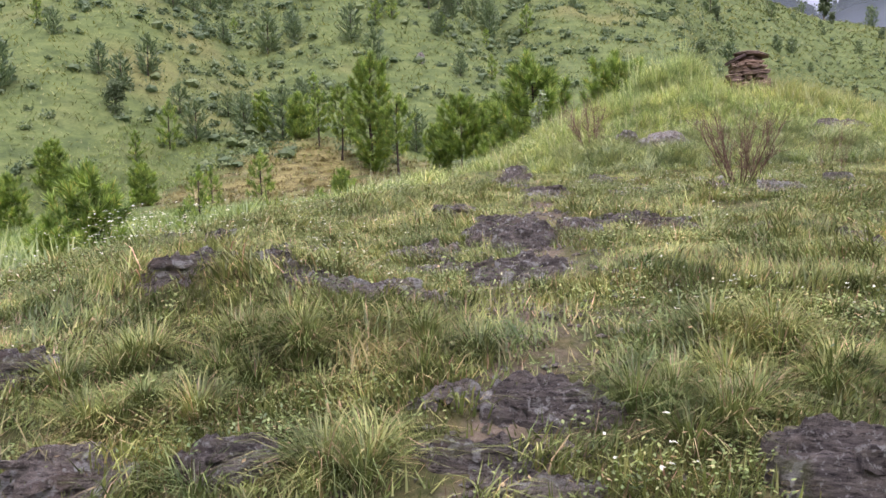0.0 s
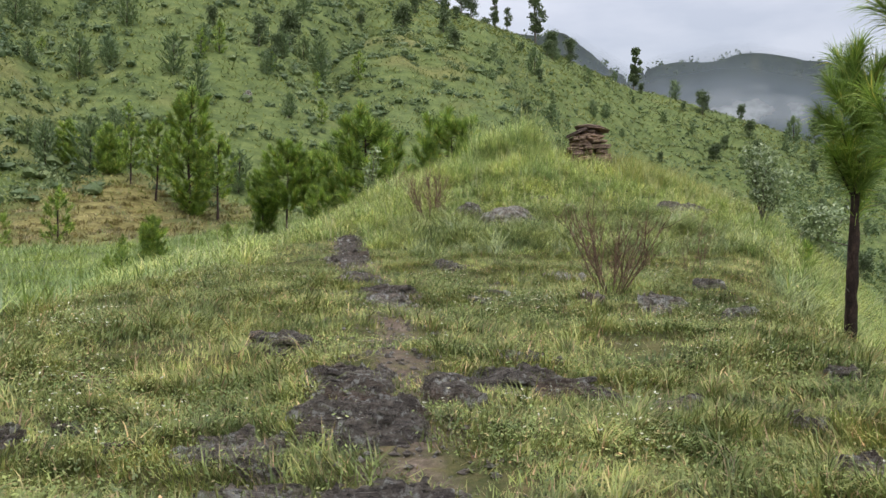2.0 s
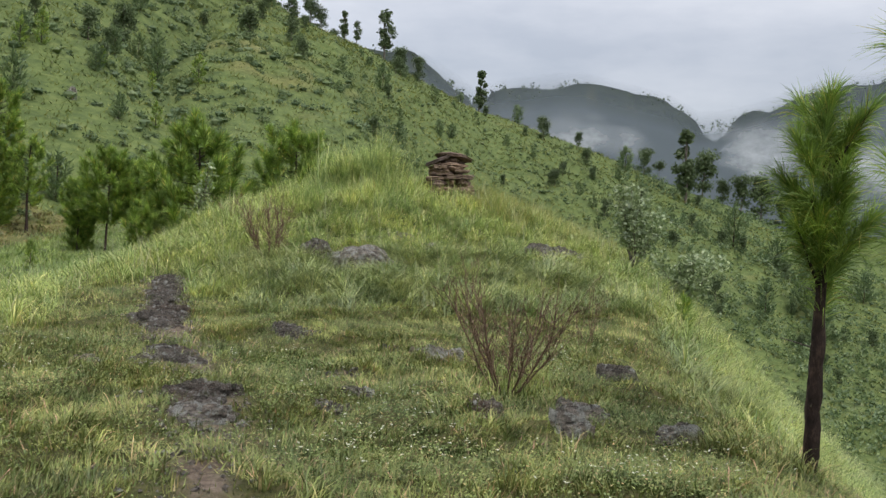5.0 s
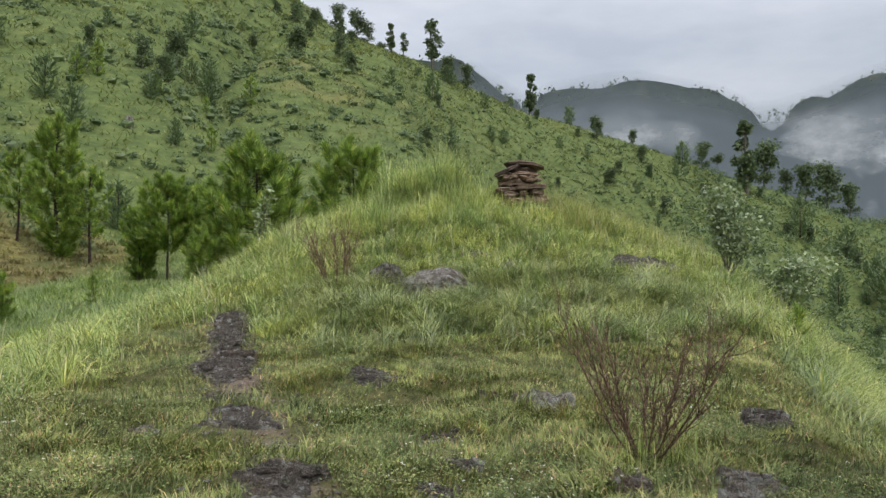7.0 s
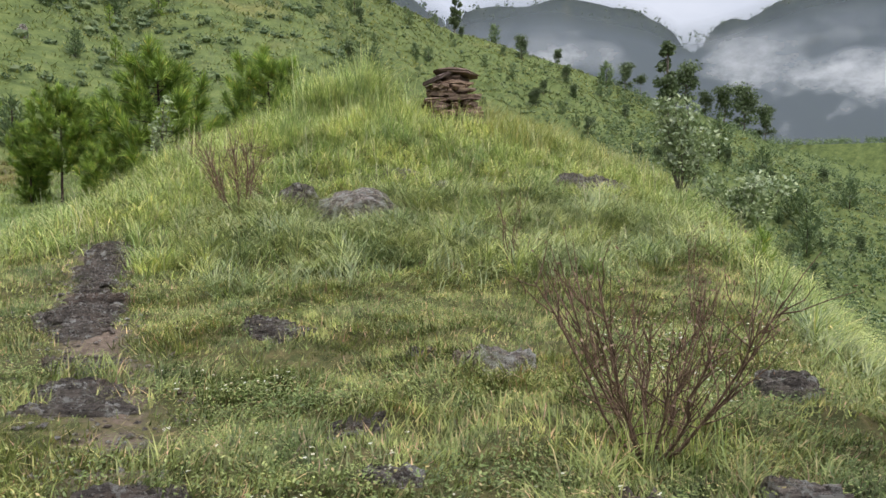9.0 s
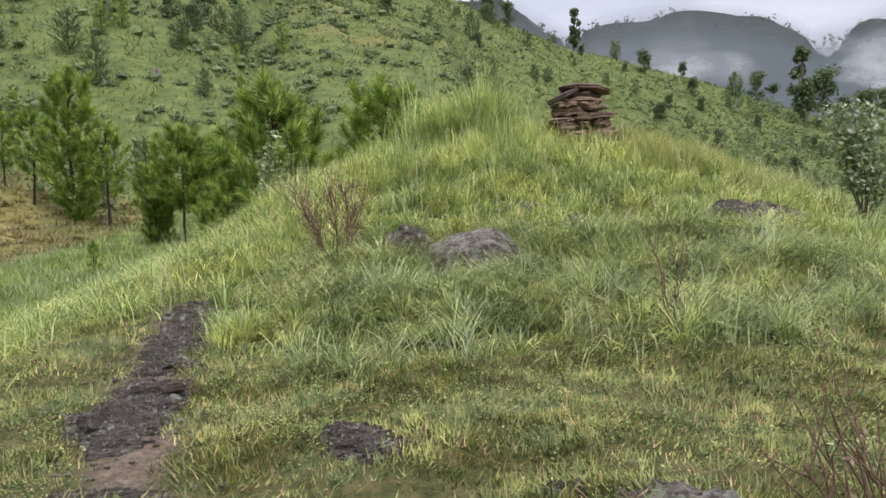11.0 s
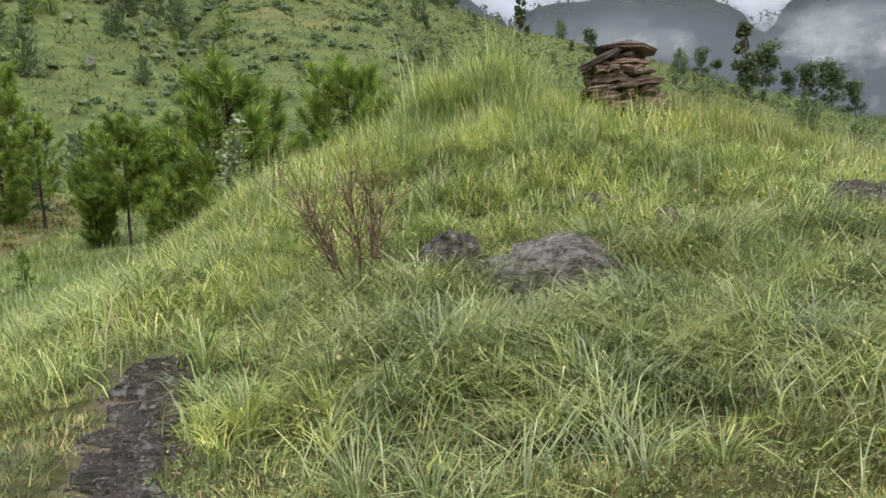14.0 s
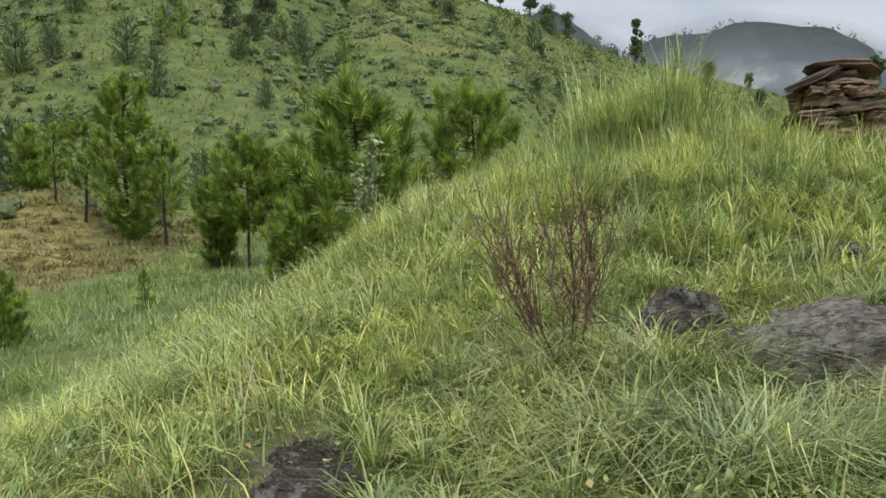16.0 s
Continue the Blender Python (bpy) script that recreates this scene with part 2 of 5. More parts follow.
# far needles and scrub: lightened and greyed, distance haze put into the leaf colour
FAR_NEEDLE = leaf_material("hazed_pine_needles", [(0.0, (0.082, 0.132, 0.058)), (0.6, (0.138, 0.200, 0.082)), (1.0, (0.215, 0.280, 0.112))], ((0.85, 0.9, 0.95), (1.15, 1.1, 1.0)), 0.2, 0.2, 0.05)
SHRUB = leaf_material("hazed_shrub_leaves", [(0.0, (0.085, 0.130, 0.062)), (0.6, (0.132, 0.186, 0.084)), (1.0, (0.215, 0.265, 0.122))], ((0.8, 0.85, 0.9), (1.15, 1.1, 1.0)), 0.06, 0.2, 0.03)
OLIVE = leaf_material("grey_leaves", [(0.0, (0.132, 0.192, 0.072)), (0.6, (0.240, 0.312, 0.132)), (1.0, (0.408, 0.468, 0.240))], translucent=0.3, gloss=0.1)
FAR_LEAF = leaf_material("far_tree_leaves", [(0.0, (0.066, 0.099, 0.046)), (1.0, (0.139, 0.182, 0.079))], patch_scale=0.1, translucent=0.2, gloss=0.03)
BARK = bark_material("pine_bark", (0.014, 0.010, 0.010), (0.045, 0.030, 0.026), (0.14, 0.088, 0.070), (2.5, 2.5, 1.2))
TWIG = bark_material("dry_twigs", (0.075, 0.050, 0.038), (0.19, 0.125, 0.085), (0.36, 0.26, 0.18))
GREY_BARK = bark_material("grey_bark", (0.06, 0.05, 0.042), (0.14, 0.12, 0.10), (0.26, 0.23, 0.19))
MIST = mist_haze_material("drifting_mist", 0.46, 0.64, 0.024, (0.92, 0.93, 0.96))
# blue-grey half-clear colour that stands in for aerial haze
HAZE_TINT = mist_haze_material("haze_tint", 0.35, 0.9, 0.004, (0.26, 0.30, 0.345), 0.80)


# ---------------------------------------------------------------- mesh helpers
def raw_mesh(name, verts, polys, mat, smooth=False, attributes=()):
    """A mesh from arrays: polys is a list of index arrays, one for each polygon size."""
    verts = np.asarray(verts, dtype=np.float32)
    me = bpy.data.meshes.new(name)
    me.vertices.add(len(verts))
    me.vertices.foreach_set("co", verts.ravel())
    polys = [np.asarray(p, dtype=np.int32) for p in polys if len(p)]
    sizes = np.concatenate([np.full(len(p), p.shape[1], dtype=np.int32) for p in polys])
    loops = np.concatenate([p.ravel() for p in polys])
    me.loops.add(len(loops))
    me.loops.foreach_set("vertex_index", loops)
    me.polygons.add(len(sizes))
    me.polygons.foreach_set("loop_start", np.concatenate([[0], np.cumsum(sizes)[:-1]]).astype(np.int32))
    me.polygons.foreach_set("loop_total", sizes)
    me.polygons.foreach_set("use_smooth", np.full(len(sizes), smooth, dtype=bool))
    for key, values in attributes:
        me.attributes.new(key, "FLOAT", "POINT").data.foreach_set("value", np.asarray(values, dtype=np.float32))
    me.update(calc_edges=True)
    me.materials.append(mat)
    return me


def part(name, me, parent, label="", m=None):
    ob = new(name, me)
    ob.parent = parent
    if m is not None:
        ob.matrix_local = m
    return tagged(ob, label)


def grid_quads(rows, cols):
    i = (np.arange(rows - 1)[:, None] * cols + np.arange(cols - 1)[None, :]).ravel()
    return np.stack([i, i + 1, i + cols + 1, i + cols], axis=1)


def blades(base, tall, wide, lean, az, segments=2):
    """Bent, tapering blades from arrays of feet, heights, widths, leans (share of the height) and directions."""
    n = len(base)
    out = np.stack([np.cos(az), np.sin(az), np.zeros(n)], axis=1)
    side = np.stack([-np.sin(az), np.cos(az), np.zeros(n)], axis=1)
    rings = []
    for k in range(segments):
        s = k / segments
        p = base + out * (tall * lean * s ** 1.8)[:, None] + np.array([0, 0, 1.0]) * (tall * s * (1 - 0.30 * lean * s))[:, None]
        w = (wide * (1 - 0.55 * s) * 0.5)[:, None]
        rings += [p - side * w, p + side * w]
    tip = base + out * (tall * lean)[:, None] + np.array([0, 0, 1.0]) * (tall * np.maximum(0.12, 1 - 0.45 * lean))[:, None]
    k = segments * 2 + 1
    verts = np.stack(rings + [tip], axis=1).reshape(-1, 3)
    o = np.arange(n)[:, None] * k
    quads = np.concatenate([o + np.array([[2 * j, 2 * j + 1, 2 * j + 3, 2 * j + 2]]) for j in range(segments - 1)]) if segments > 1 else np.zeros((0, 4), int)
    tris = o + np.array([[k - 3, k - 2, k - 1]])
    return verts, [quads, tris]


def diamonds(centre, along, across):
    """Flat leaves: four corners each."""
    n = len(centre)
    v = np.stack([centre - along, centre + across, centre + along, centre - across], axis=1).reshape(-1, 3)
    return v, [np.arange(n)[:, None] * 4 + np.array([[0, 1, 2, 3]])]


def joined(pieces):
    """Several (verts, polys) in one."""
    verts, sizes, o = [], {}, 0
    for v, polys in pieces:
        for p in polys:
            if len(p):
                sizes.setdefault(p.shape[1], []).append(np.asarray(p) + o)
        verts.append(v)
        o += len(v)
    return np.concatenate(verts), [np.concatenate(p) for p in sizes.values()]


def tube(points, radii, sides=7, rough=0.0, rng=None):
    """A limb through points, thinning as radii say."""
    pts = np.asarray(points, float)
    d = np.gradient(pts, axis=0)
    d /= np.linalg.norm(d, axis=1)[:, None] + 1e-9
    ref = np.where(np.abs(d[:, 2:3]) > 0.9, np.array([[1.0, 0, 0]]), np.array([[0, 0, 1.0]]))
    a = np.cross(d, ref)
    a /= np.linalg.norm(a, axis=1)[:, None] + 1e-9
    b = np.cross(d, a)
    th = np.arange(sides) * 2 * math.pi / sides
    r = np.asarray(radii, float)[:, None] * np.ones((1, sides))
    if rng is not None:
        r = r * (1 + rough * rng.uniform(-1, 1, r.shape))
    v = pts[:, None, :] + r[:, :, None] * (np.cos(th)[None, :, None] * a[:, None, :] + np.sin(th)[None, :, None] * b[:, None, :])
    i, j = np.meshgrid(np.arange(len(pts) - 1), np.arange(sides), indexing="ij")
    jn = (j + 1) % sides
    q = np.stack([i * sides + j, i * sides + jn, (i + 1) * sides + jn, (i + 1) * sides + j], axis=-1).reshape(-1, 4)
    return v.reshape(-1, 3), [q]


def ground_at(x, y):
    return float(height(np.array(float(x)), np.array(float(y))))


# ---------------------------------------------------------------- the lie of the land
def smooth_knots(v, xs, ys):
    """A soft curve through a few knots."""
    return (np.interp(v - 0.8, xs, ys) + np.interp(v, xs, ys) * 2 + np.interp(v + 0.8, xs, ys)) / 4


def waves(x, y, size, seed):
    """Smooth pseudo-random swell of about unit height."""
    rng = np.random.RandomState(seed)
    out = 0.0
    for _ in range(7):
        a, k, p = rng.uniform(0, 2 * math.pi), rng.uniform(0.6, 1.7) * 2 * math.pi / size, rng.uniform(0, 2 * math.pi)
        out = out + np.sin(k * (x * math.cos(a) + y * math.sin(a)) + p)
    return out / 3.2


def soft_max(a, b, k):
    return 0.5 * (a + b + np.sqrt((a - b) ** 2 + k * k))


def path_x(y):
    """The middle of the trodden line along the spur."""
    return smooth_knots(y, [-4, 0, 2.5, 5, 7, 10.3, 14, 16.7, 20, 26], [0.2, 0.0, -0.3, -0.5, -0.75, -1.1, -2.1, -2.5, -3.2, -4.5])


def ridge_height(x, y):
    """The grassy spur, with its mound."""
    z = smooth_knots(y, [-40, -12, -4, 0, 2.3, 3.6, 5, 6, 10, 12, 14, 16.7, 20, 24, 30, 45], [-9, -2.4, -0.9, -0.15, 0.46, 0.86, 1.0, 1.13, 1.36, 1.42, 1.56, 1.70, 1.98, 2.2, 2.1, 0.5])
    d = np.sqrt(((x - 1.8) / np.where(x < 1.8, 5.0, 4.3)) ** 2 + ((y - 23.8) / 6.2) ** 2)
    z = z + 1.66 * np.exp(-d ** 2.4)
    z = z + 0.20 * np.exp(-((x + 1.85) / 0.85) ** 2 - ((y - 3.75) / 0.6) ** 2)
    left = np.maximum(0, smooth_knots(y, [-20, 0, 5, 14, 18, 21, 24, 40], [-2.5, -2.9, -3.0, -2.95, -2.43, -1.3, -1.97, -5.5]) - x)
    right = np.maximum(0, x - smooth_knots(y, [-20, 0, 4, 8, 12, 17, 21, 30], [1.5, 1.6, 1.9, 1.9, 2.5, 4.6, 6.2, 7.5]))
    return z - 0.36 * left ** 2 / (left + 2.1) - 0.85 * right ** 2 / (right + 1.3)


def far_skyline(az):
    """How high the far mountains stand above the level, in degrees, by bearing."""
    return np.interp(az, [-180, -40, 0, 5.2, 7.8, 10.1, 11.8, 14, 17, 19, 21, 22.7, 24.3, 25.5, 28.8, 32.3, 36, 45, 70, 130, 180],
                     [6, 8, 13.6, 13.8, 12.7, 10.9, 11.6, 11.9, 12.4, 11.9, 11.4, 11.2, 10.4, 9.6, 10.5, 11.7, 12.2, 13, 11, 7, 6])


def spur_shape(x, y):
    """0 in the gullies of the hill, 1 on its grassy spurs."""
    r = np.sqrt(x * x + (y - 5) ** 2)
    az = np.degrees(np.arctan2(x, y - 5))
    bend = az + 7 * np.sin(r / 75 + 0.5) + 1.6 * waves(x, y, 55, 5)
    return np.abs(np.sin(np.radians(bend * 9.5 + 25))) ** 0.75


def valley_height(x, y):
    """The hollow below the spur and the hill that faces it, with gullies, then the far mountains."""
    r = np.sqrt(x * x + (y - 5) ** 2) + 1e-6
    az = np.degrees(np.arctan2(x, y - 5))
    low = 0.4 + 0.07 * (y - 20) + 0.06 * (x + 13)
    low = np.where(r > 70, low * 70 / r, low)
    east = np.clip((x - 4) / 60, 0, 1)
    low = np.where(x > 4, low - 42 * east * (2 - east), low)
    bank = np.exp(-((x + 22) / 7.5) ** 2 - ((y - 52) / 10.5) ** 2)
    rise = 3.0 * bank + 0.42 * waves(x, y, 4.0, 12) * bank
    ledge = 0.34
    low = low + np.where(bank > 0.05, ledge * (np.floor(rise / ledge) + ((rise / ledge) % 1) ** 5), rise)
    tan_sky = np.tan(np.radians(np.interp(az, [-180, -60, -30, -10, -5.4, -2.8, 1, 4.5, 10.8, 13.9, 18.5, 23.7, 26.5, 33.6, 37, 60, 120, 180],
                                          [2, 19, 21, 19, 17.6, 15.8, 14.3, 12.9, 9.9, 9.2, 7.7, 5.7, 4.7, 1.6, 0.8, -3, -3, 2])))
    crest_r = np.interp(az, [-60, 0, 10, 23, 36], [215, 222, 238, 270, 300])
    start = np.interp(az, [-90, -40, -20, 5, 25, 40], [40, 48, 56, 62, 75, 90])
    t = np.clip((r - start) / (crest_r - start), 0, None)
    top = 1.8 + crest_r * tan_sky
    fall = np.clip(t - 1, 0, None)
    climb = np.minimum(t, 1) ** 0.92
    hill = low + (top - low) * climb - 60 * np.minimum(fall, 1.4)
    body = np.clip(t * 3, 0, 1) * np.clip((1.06 - t) * 4, 0.12, 1)
    gully = spur_shape(x, y)
    west = np.interp(az, [-40, -8, 6, 30], [1.0, 0.75, 0.3, 0.25])
    hill = hill + body * west * (12.0 * gully - 7.4) + body * 1.1 * waves(x, y, 30, 6)
    shelf = hill / 2.3 + 0.9 * waves(x, y, 26, 8)
    hill = hill + body * (1.05 * np.abs(shelf % 1 - 0.35) + 0.42 * waves(x, y, 7, 9) + 0.30 * waves(x, y, 13, 10))
    tan_far = np.tan(np.radians(far_skyline(az)))
    far_r = np.interp(az, [0, 10, 11.5, 25.5, 27, 60], [520, 560, 740, 780, 950, 1000])
    far = (2 + far_r * tan_far) * np.exp(-np.abs(r - far_r) / (0.26 * far_r)) + (r > 330) * 3 * waves(x, y, 90, 7)
    far = np.where(r > 300, far, -80)
    return soft_max(hill, far, 6.0) - 0.2


def height(x, y):
    near = soft_max(ridge_height(x, y), valley_height(x, y), 0.3)
    wild = np.clip((np.abs(x - path_x(y)) - 0.2) / 0.8, 0, 1)
    close = np.exp(-(np.sqrt(x * x + (y - 10) ** 2) / 40) ** 2)
    return near + close * (0.05 * waves(x, y, 2.3, 1) + (0.012 + 0.022 * wild) * waves(x, y, 0.55, 2) + 0.012 * waves(x, y, 0.21, 3))


def mound_mask(x, y):
    """Where the long grass grows: the mound's face and the two falling edges."""
    d = np.sqrt(((x - 1.0) / 5.2) ** 2 + ((y - 20.5) / 5.6) ** 2)
    m = np.clip((1.16 + 0.08 * waves(x, y, 2.6, 17) - d) / 0.36, 0, 1)
    edge_l = np.clip((path_x(y) - 1.0 - x) / 0.8, 0, 1) * np.clip((y - 11.5) / 3, 0, 1)
    edge_r = np.clip((x - (2.4 + 0.26 * (y - 8))) / 0.8, 0, 1) * np.clip((y - 10) / 3, 0, 1)
    return np.maximum(m, np.maximum(edge_l, edge_r))


# ---------------------------------------------------------------- ground: one sheet to the far mountains
def reach_out(step, reach, growth, most, until):
    """Steps that grow outwards, held at most until a distance, then growing on."""
    out, d, s = [], 0.0, step
    while d < reach:
        s = s * growth if d > until else min(s * growth, most)
        d += s
        out.append(d)
    return np.array(out)


def spread(lo, hi, step, below, above):
    """Even steps in the middle, growing ones outside."""
    return np.concatenate([lo - reach_out(step, 2600, *below)[::-1], np.arange(lo, hi + 1e-6, step), hi + reach_out(step, 2600, *above)])


gx = spread(-6.5, 8.0, 0.12, (1.035, 1.7, 150), (1.05, 2.1, 130))
gy = spread(1.0, 26.0, 0.13, (1.10, 400, 0), (1.035, 1.7, 225))
BARE = ((-6, 110, 9), (-34, 153, 7), (-36, 61, 7))
GX, GY = np.meshgrid(gx, gy)
GZ = height(GX, GY)
g_path = np.clip(1 - np.abs(GX - path_x(GY)) / np.where(GY < 12, 0.62, 0.55), 0, 1) * np.where(GY < 12, 0.92, 1.1) * np.clip((17.6 - GY) / 1.2, 0, 1) * np.clip((GY + 8) / 4, 0, 1)
g_far = np.clip((np.sqrt(GX ** 2 + (GY - 10) ** 2) - 25) / 25, 0, 1)
g_far = np.maximum(g_far, 0.85 * mound_mask(GX, GY) * (GY < 40))
g_straw = np.clip(1.5 * np.exp(-((GX + 18.6) / 6.4) ** 4 - ((GY - 44) / 9.5) ** 4) + 0.5 * waves(GX, GY, 6, 21) - 0.55, 0, 1) * (GX < -5) * (GY < 58)
for bx, by, br in BARE:
    g_straw = np.maximum(g_straw, np.clip(0.7 * np.exp(-((GX - bx) / br) ** 2 - ((GY - by) / (1.6 * br)) ** 2) + 0.35 * waves(GX, GY, 9, 22) - 0.3, 0, 0.5))
ground = new("ground", raw_mesh("ground", np.stack([GX, GY, GZ], axis=-1).reshape(-1, 3), [grid_quads(len(gy), len(gx))], GROUND, True,
                                (("trodden", g_path.ravel()), ("distance", g_far.ravel()), ("straw", g_straw.ravel()), ("hazed_woods", np.clip((np.sqrt(GX ** 2 + (GY - 5) ** 2) - 320) / 50, 0, 1).ravel()))))
tagged(ground, "grassy hill spur with a worn earth path and green hills beyond", "ground", kind="structure")


def mist_haze_sheet(name, radius, az0, az1, el0, el1, mat, label, feather=0.25, follow=0.0):
    """A curved veil far off, for cloud and for painted haze, soft at all its edges."""
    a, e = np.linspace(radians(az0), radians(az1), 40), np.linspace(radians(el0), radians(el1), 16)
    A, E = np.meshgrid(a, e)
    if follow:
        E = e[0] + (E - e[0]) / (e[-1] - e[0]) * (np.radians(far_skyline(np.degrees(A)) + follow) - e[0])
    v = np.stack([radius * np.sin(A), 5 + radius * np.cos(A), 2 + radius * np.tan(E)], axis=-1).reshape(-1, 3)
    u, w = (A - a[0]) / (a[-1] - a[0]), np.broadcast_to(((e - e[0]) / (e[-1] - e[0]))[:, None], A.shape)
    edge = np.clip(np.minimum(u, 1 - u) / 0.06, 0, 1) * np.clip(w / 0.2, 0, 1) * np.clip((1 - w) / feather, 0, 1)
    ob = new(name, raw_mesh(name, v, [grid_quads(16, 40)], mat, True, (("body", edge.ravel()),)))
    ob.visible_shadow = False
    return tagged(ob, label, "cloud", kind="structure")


# added tinted sheet: paints distance haze over the far mountains
mist_haze_sheet("painted_haze_sheet", 350, 3, 75, -25, 14.5, HAZE_TINT, "blue-grey tinted sheet in place of aerial haze before the distant mountains", 0.016, 0.55)
mist_haze_sheet("backdrop_mist", 346, 9, 75, 1.5, 10.8, MIST, "white mist drifting along the far mountain slope", 0.4)


# ---------------------------------------------------------------- stones
def broken_slab(rng, a, b, thick, extra=0):
    """A flat stone split along its bed: few corners, sharp arrises, a chipped rim."""
    n = rng.randint(7, 10) + extra
    th = np.sort(np.linspace(0, 2 * math.pi, n, endpoint=False) + rng.uniform(-1.5, 1.5, n) / n)
    r = rng.uniform(0.80, 1.15, n)
    rings = []
    for s, z in ((0.88, 0.0), (1.0, 0.22), (0.965, 0.48), (1.0, 0.70), (0.93, 1.0), (0.5, 1.03)):
        q = s * (1 + 0.06 * rng.uniform(-1, 1, n)) * r
        rings.append(np.stack([a * q * np.cos(th), b * q * np.sin(th), thick * (z + 0.10 * rng.uniform(-1, 1, n))], axis=1))
    v = np.concatenate(rings + [[[0, 0, thick * rng.uniform(0.95, 1.1)]], [[0, 0, 0]]])
    q = [(i * n + j, i * n + (j + 1) % n, (i + 1) * n + (j + 1) % n, (i + 1) * n + j) for i in range(5) for j in range(n)]
    t = [(5 * n + j, 5 * n + (j + 1) % n, 6 * n) for j in range(n)] + [((j + 1) % n, j, 6 * n + 1) for j in range(n)]
    return v, [np.array(q), np.array(t)]


ROCK_SPOTS = []


def slate_bed(seed, length, width, tall, x, y, turn):
    """Bedrock that breaks the turf: thin laminae that step up and fall away, cut across by joints."""
    rng = np.random.RandomState(seed)
    nu, nv = max(16, min(44, int(length / 0.016))), max(14, min(40, int(width / 0.016)))
    U, V = np.meshgrid(np.linspace(-1.15, 1.15, nu), np.linspace(-1.15, 1.15, nv))
    U, V = U + rng.uniform(-0.35, 0.35, U.shape) * 2.3 / nu, V + rng.uniform(-0.35, 0.35, V.shape) * 2.3 / nv
    px, py = U * length / 2, V * width / 2
    rim = np.hypot(U, V) / (1.0 + 0.16 * waves(np.cos(np.arctan2(V, U)) * 1.2, np.sin(np.arctan2(V, U)) * 1.2, 1.3, seed))
    s = py / rng.uniform(0.055, 0.085) + 0.8 * waves(px, py, 0.45, seed + 1) + rng.uniform(0, 1)
    layer = np.floor(s)
    block = np.floor(px / 0.15 + 0.5 * waves(layer, layer, 2.3, seed + 2) + 0.3 * waves(px, py, 0.2, seed + 3))
    level = np.mod(np.sin(layer * 12.99 + block * 78.23 + seed) * 43758.5, 1.0)
    body = np.clip(1.05 - rim ** 5, -0.6, 1)
    z = np.minimum(tall, 0.16) * body * (0.04 + 0.30 * level ** 1.6) + np.maximum(tall - 0.16, 0) * body * 0.38 + 0.034 * (1 - (s - layer)) ** 1.3 * (body > 0) + rng.normal(0, 0.005, s.shape)
    z = np.where(body < 0.05, -0.05 + 0.1 * body, z)
    t = radians(turn)
    z = z + height(x + px * math.cos(t) - py * math.sin(t), y + px * math.sin(t) + py * math.cos(t)) - ground_at(x, y)
    q = grid_quads(nv, nu)
    q = q[(rim.ravel()[q] < 1.12).any(axis=1)]
    return np.stack([px, py, z], axis=-1).reshape(-1, 3), [q]


def rock(x, y, length, width, tall, turn, seed, label, beds=3, tilt=(0, 0), mat=None, name="rock", lift=0.0, dip=18):
    """An outcrop of split slate: laminated bedrock with a few loose plates that dip into it."""
    rng = np.random.RandomState(seed)
    root = tagged(new(name), label, "rock", "rocks along the spur")
    root.matrix_world = pose(x, y, ground_at(x, y) + lift, tilt[0], tilt[1], turn)
    ROCK_SPOTS.append((x, y, length / 2, width / 2, radians(turn)))
    part("bedrock", raw_mesh("bedrock", *slate_bed(seed, length, width, tall, x, y, turn), mat or ROCK), root)
    for k in range(1 + beds):
        f = (k + 0.5) / (1 + beds) * 2 - 1
        a, b = length / 2 * rng.uniform(0.16, 0.42), width / 2 * rng.uniform(0.14, 0.30)
        v, p = broken_slab(rng, a, b, min(0.06, tall * rng.uniform(0.22, 0.42)), 8)
        v = v + 0.06 * tall * np.stack([waves(v[:, 1], v[:, 0], 0.12, seed + k), waves(v[:, 0], v[:, 2], 0.15, seed + k), waves(v[:, 0], v[:, 1], 0.2, seed + k)], axis=1)
        part("slab", raw_mesh("slab", v, p, mat or ROCK), root, "", pose(rng.uniform(-0.7, 0.7) * (length / 2 - a), f * width / 2 * 0.7, tall * rng.uniform(0.0, 0.12), -dip + rng.uniform(-8, 8), rng.uniform(-7, 7), rng.uniform(-16, 16)))
    return root


def boulder(x, y, length, width, tall, turn, seed, label, tilt=(0, 0), mat=None, sink=0.3):
    """One thick split block with a flat top and a broken face."""
    rng = np.random.RandomState(seed)
    v, p = broken_slab(rng, length / 2, width / 2, tall * (1 + sink), 17)
    v[:, 2] *= np.clip(1.15 - 0.52 * np.abs(v[:, 0] - 0.08 * length) / (length / 2), 0.22, 1.15)
    v = v + 0.035 * tall * rng.normal(0, 1, v.shape)
    v = v + 0.035 * tall * np.stack([waves(v[:, 1], v[:, 2], 0.2, seed), waves(v[:, 0], v[:, 2], 0.2, seed + 1), 2 * waves(v[:, 0], v[:, 1], 0.4, seed + 2)], axis=1)
    ob = new("rock", raw_mesh("rock", v, p, mat or ROCK))
    ob.matrix_world = pose(x, y, ground_at(x, y) - sink * tall, tilt[0], tilt[1], turn)
    ROCK_SPOTS.append((x, y, length * 0.72, width * 0.9, radians(turn)))
    return tagged(ob, label, "rock", "rocks along the spur")


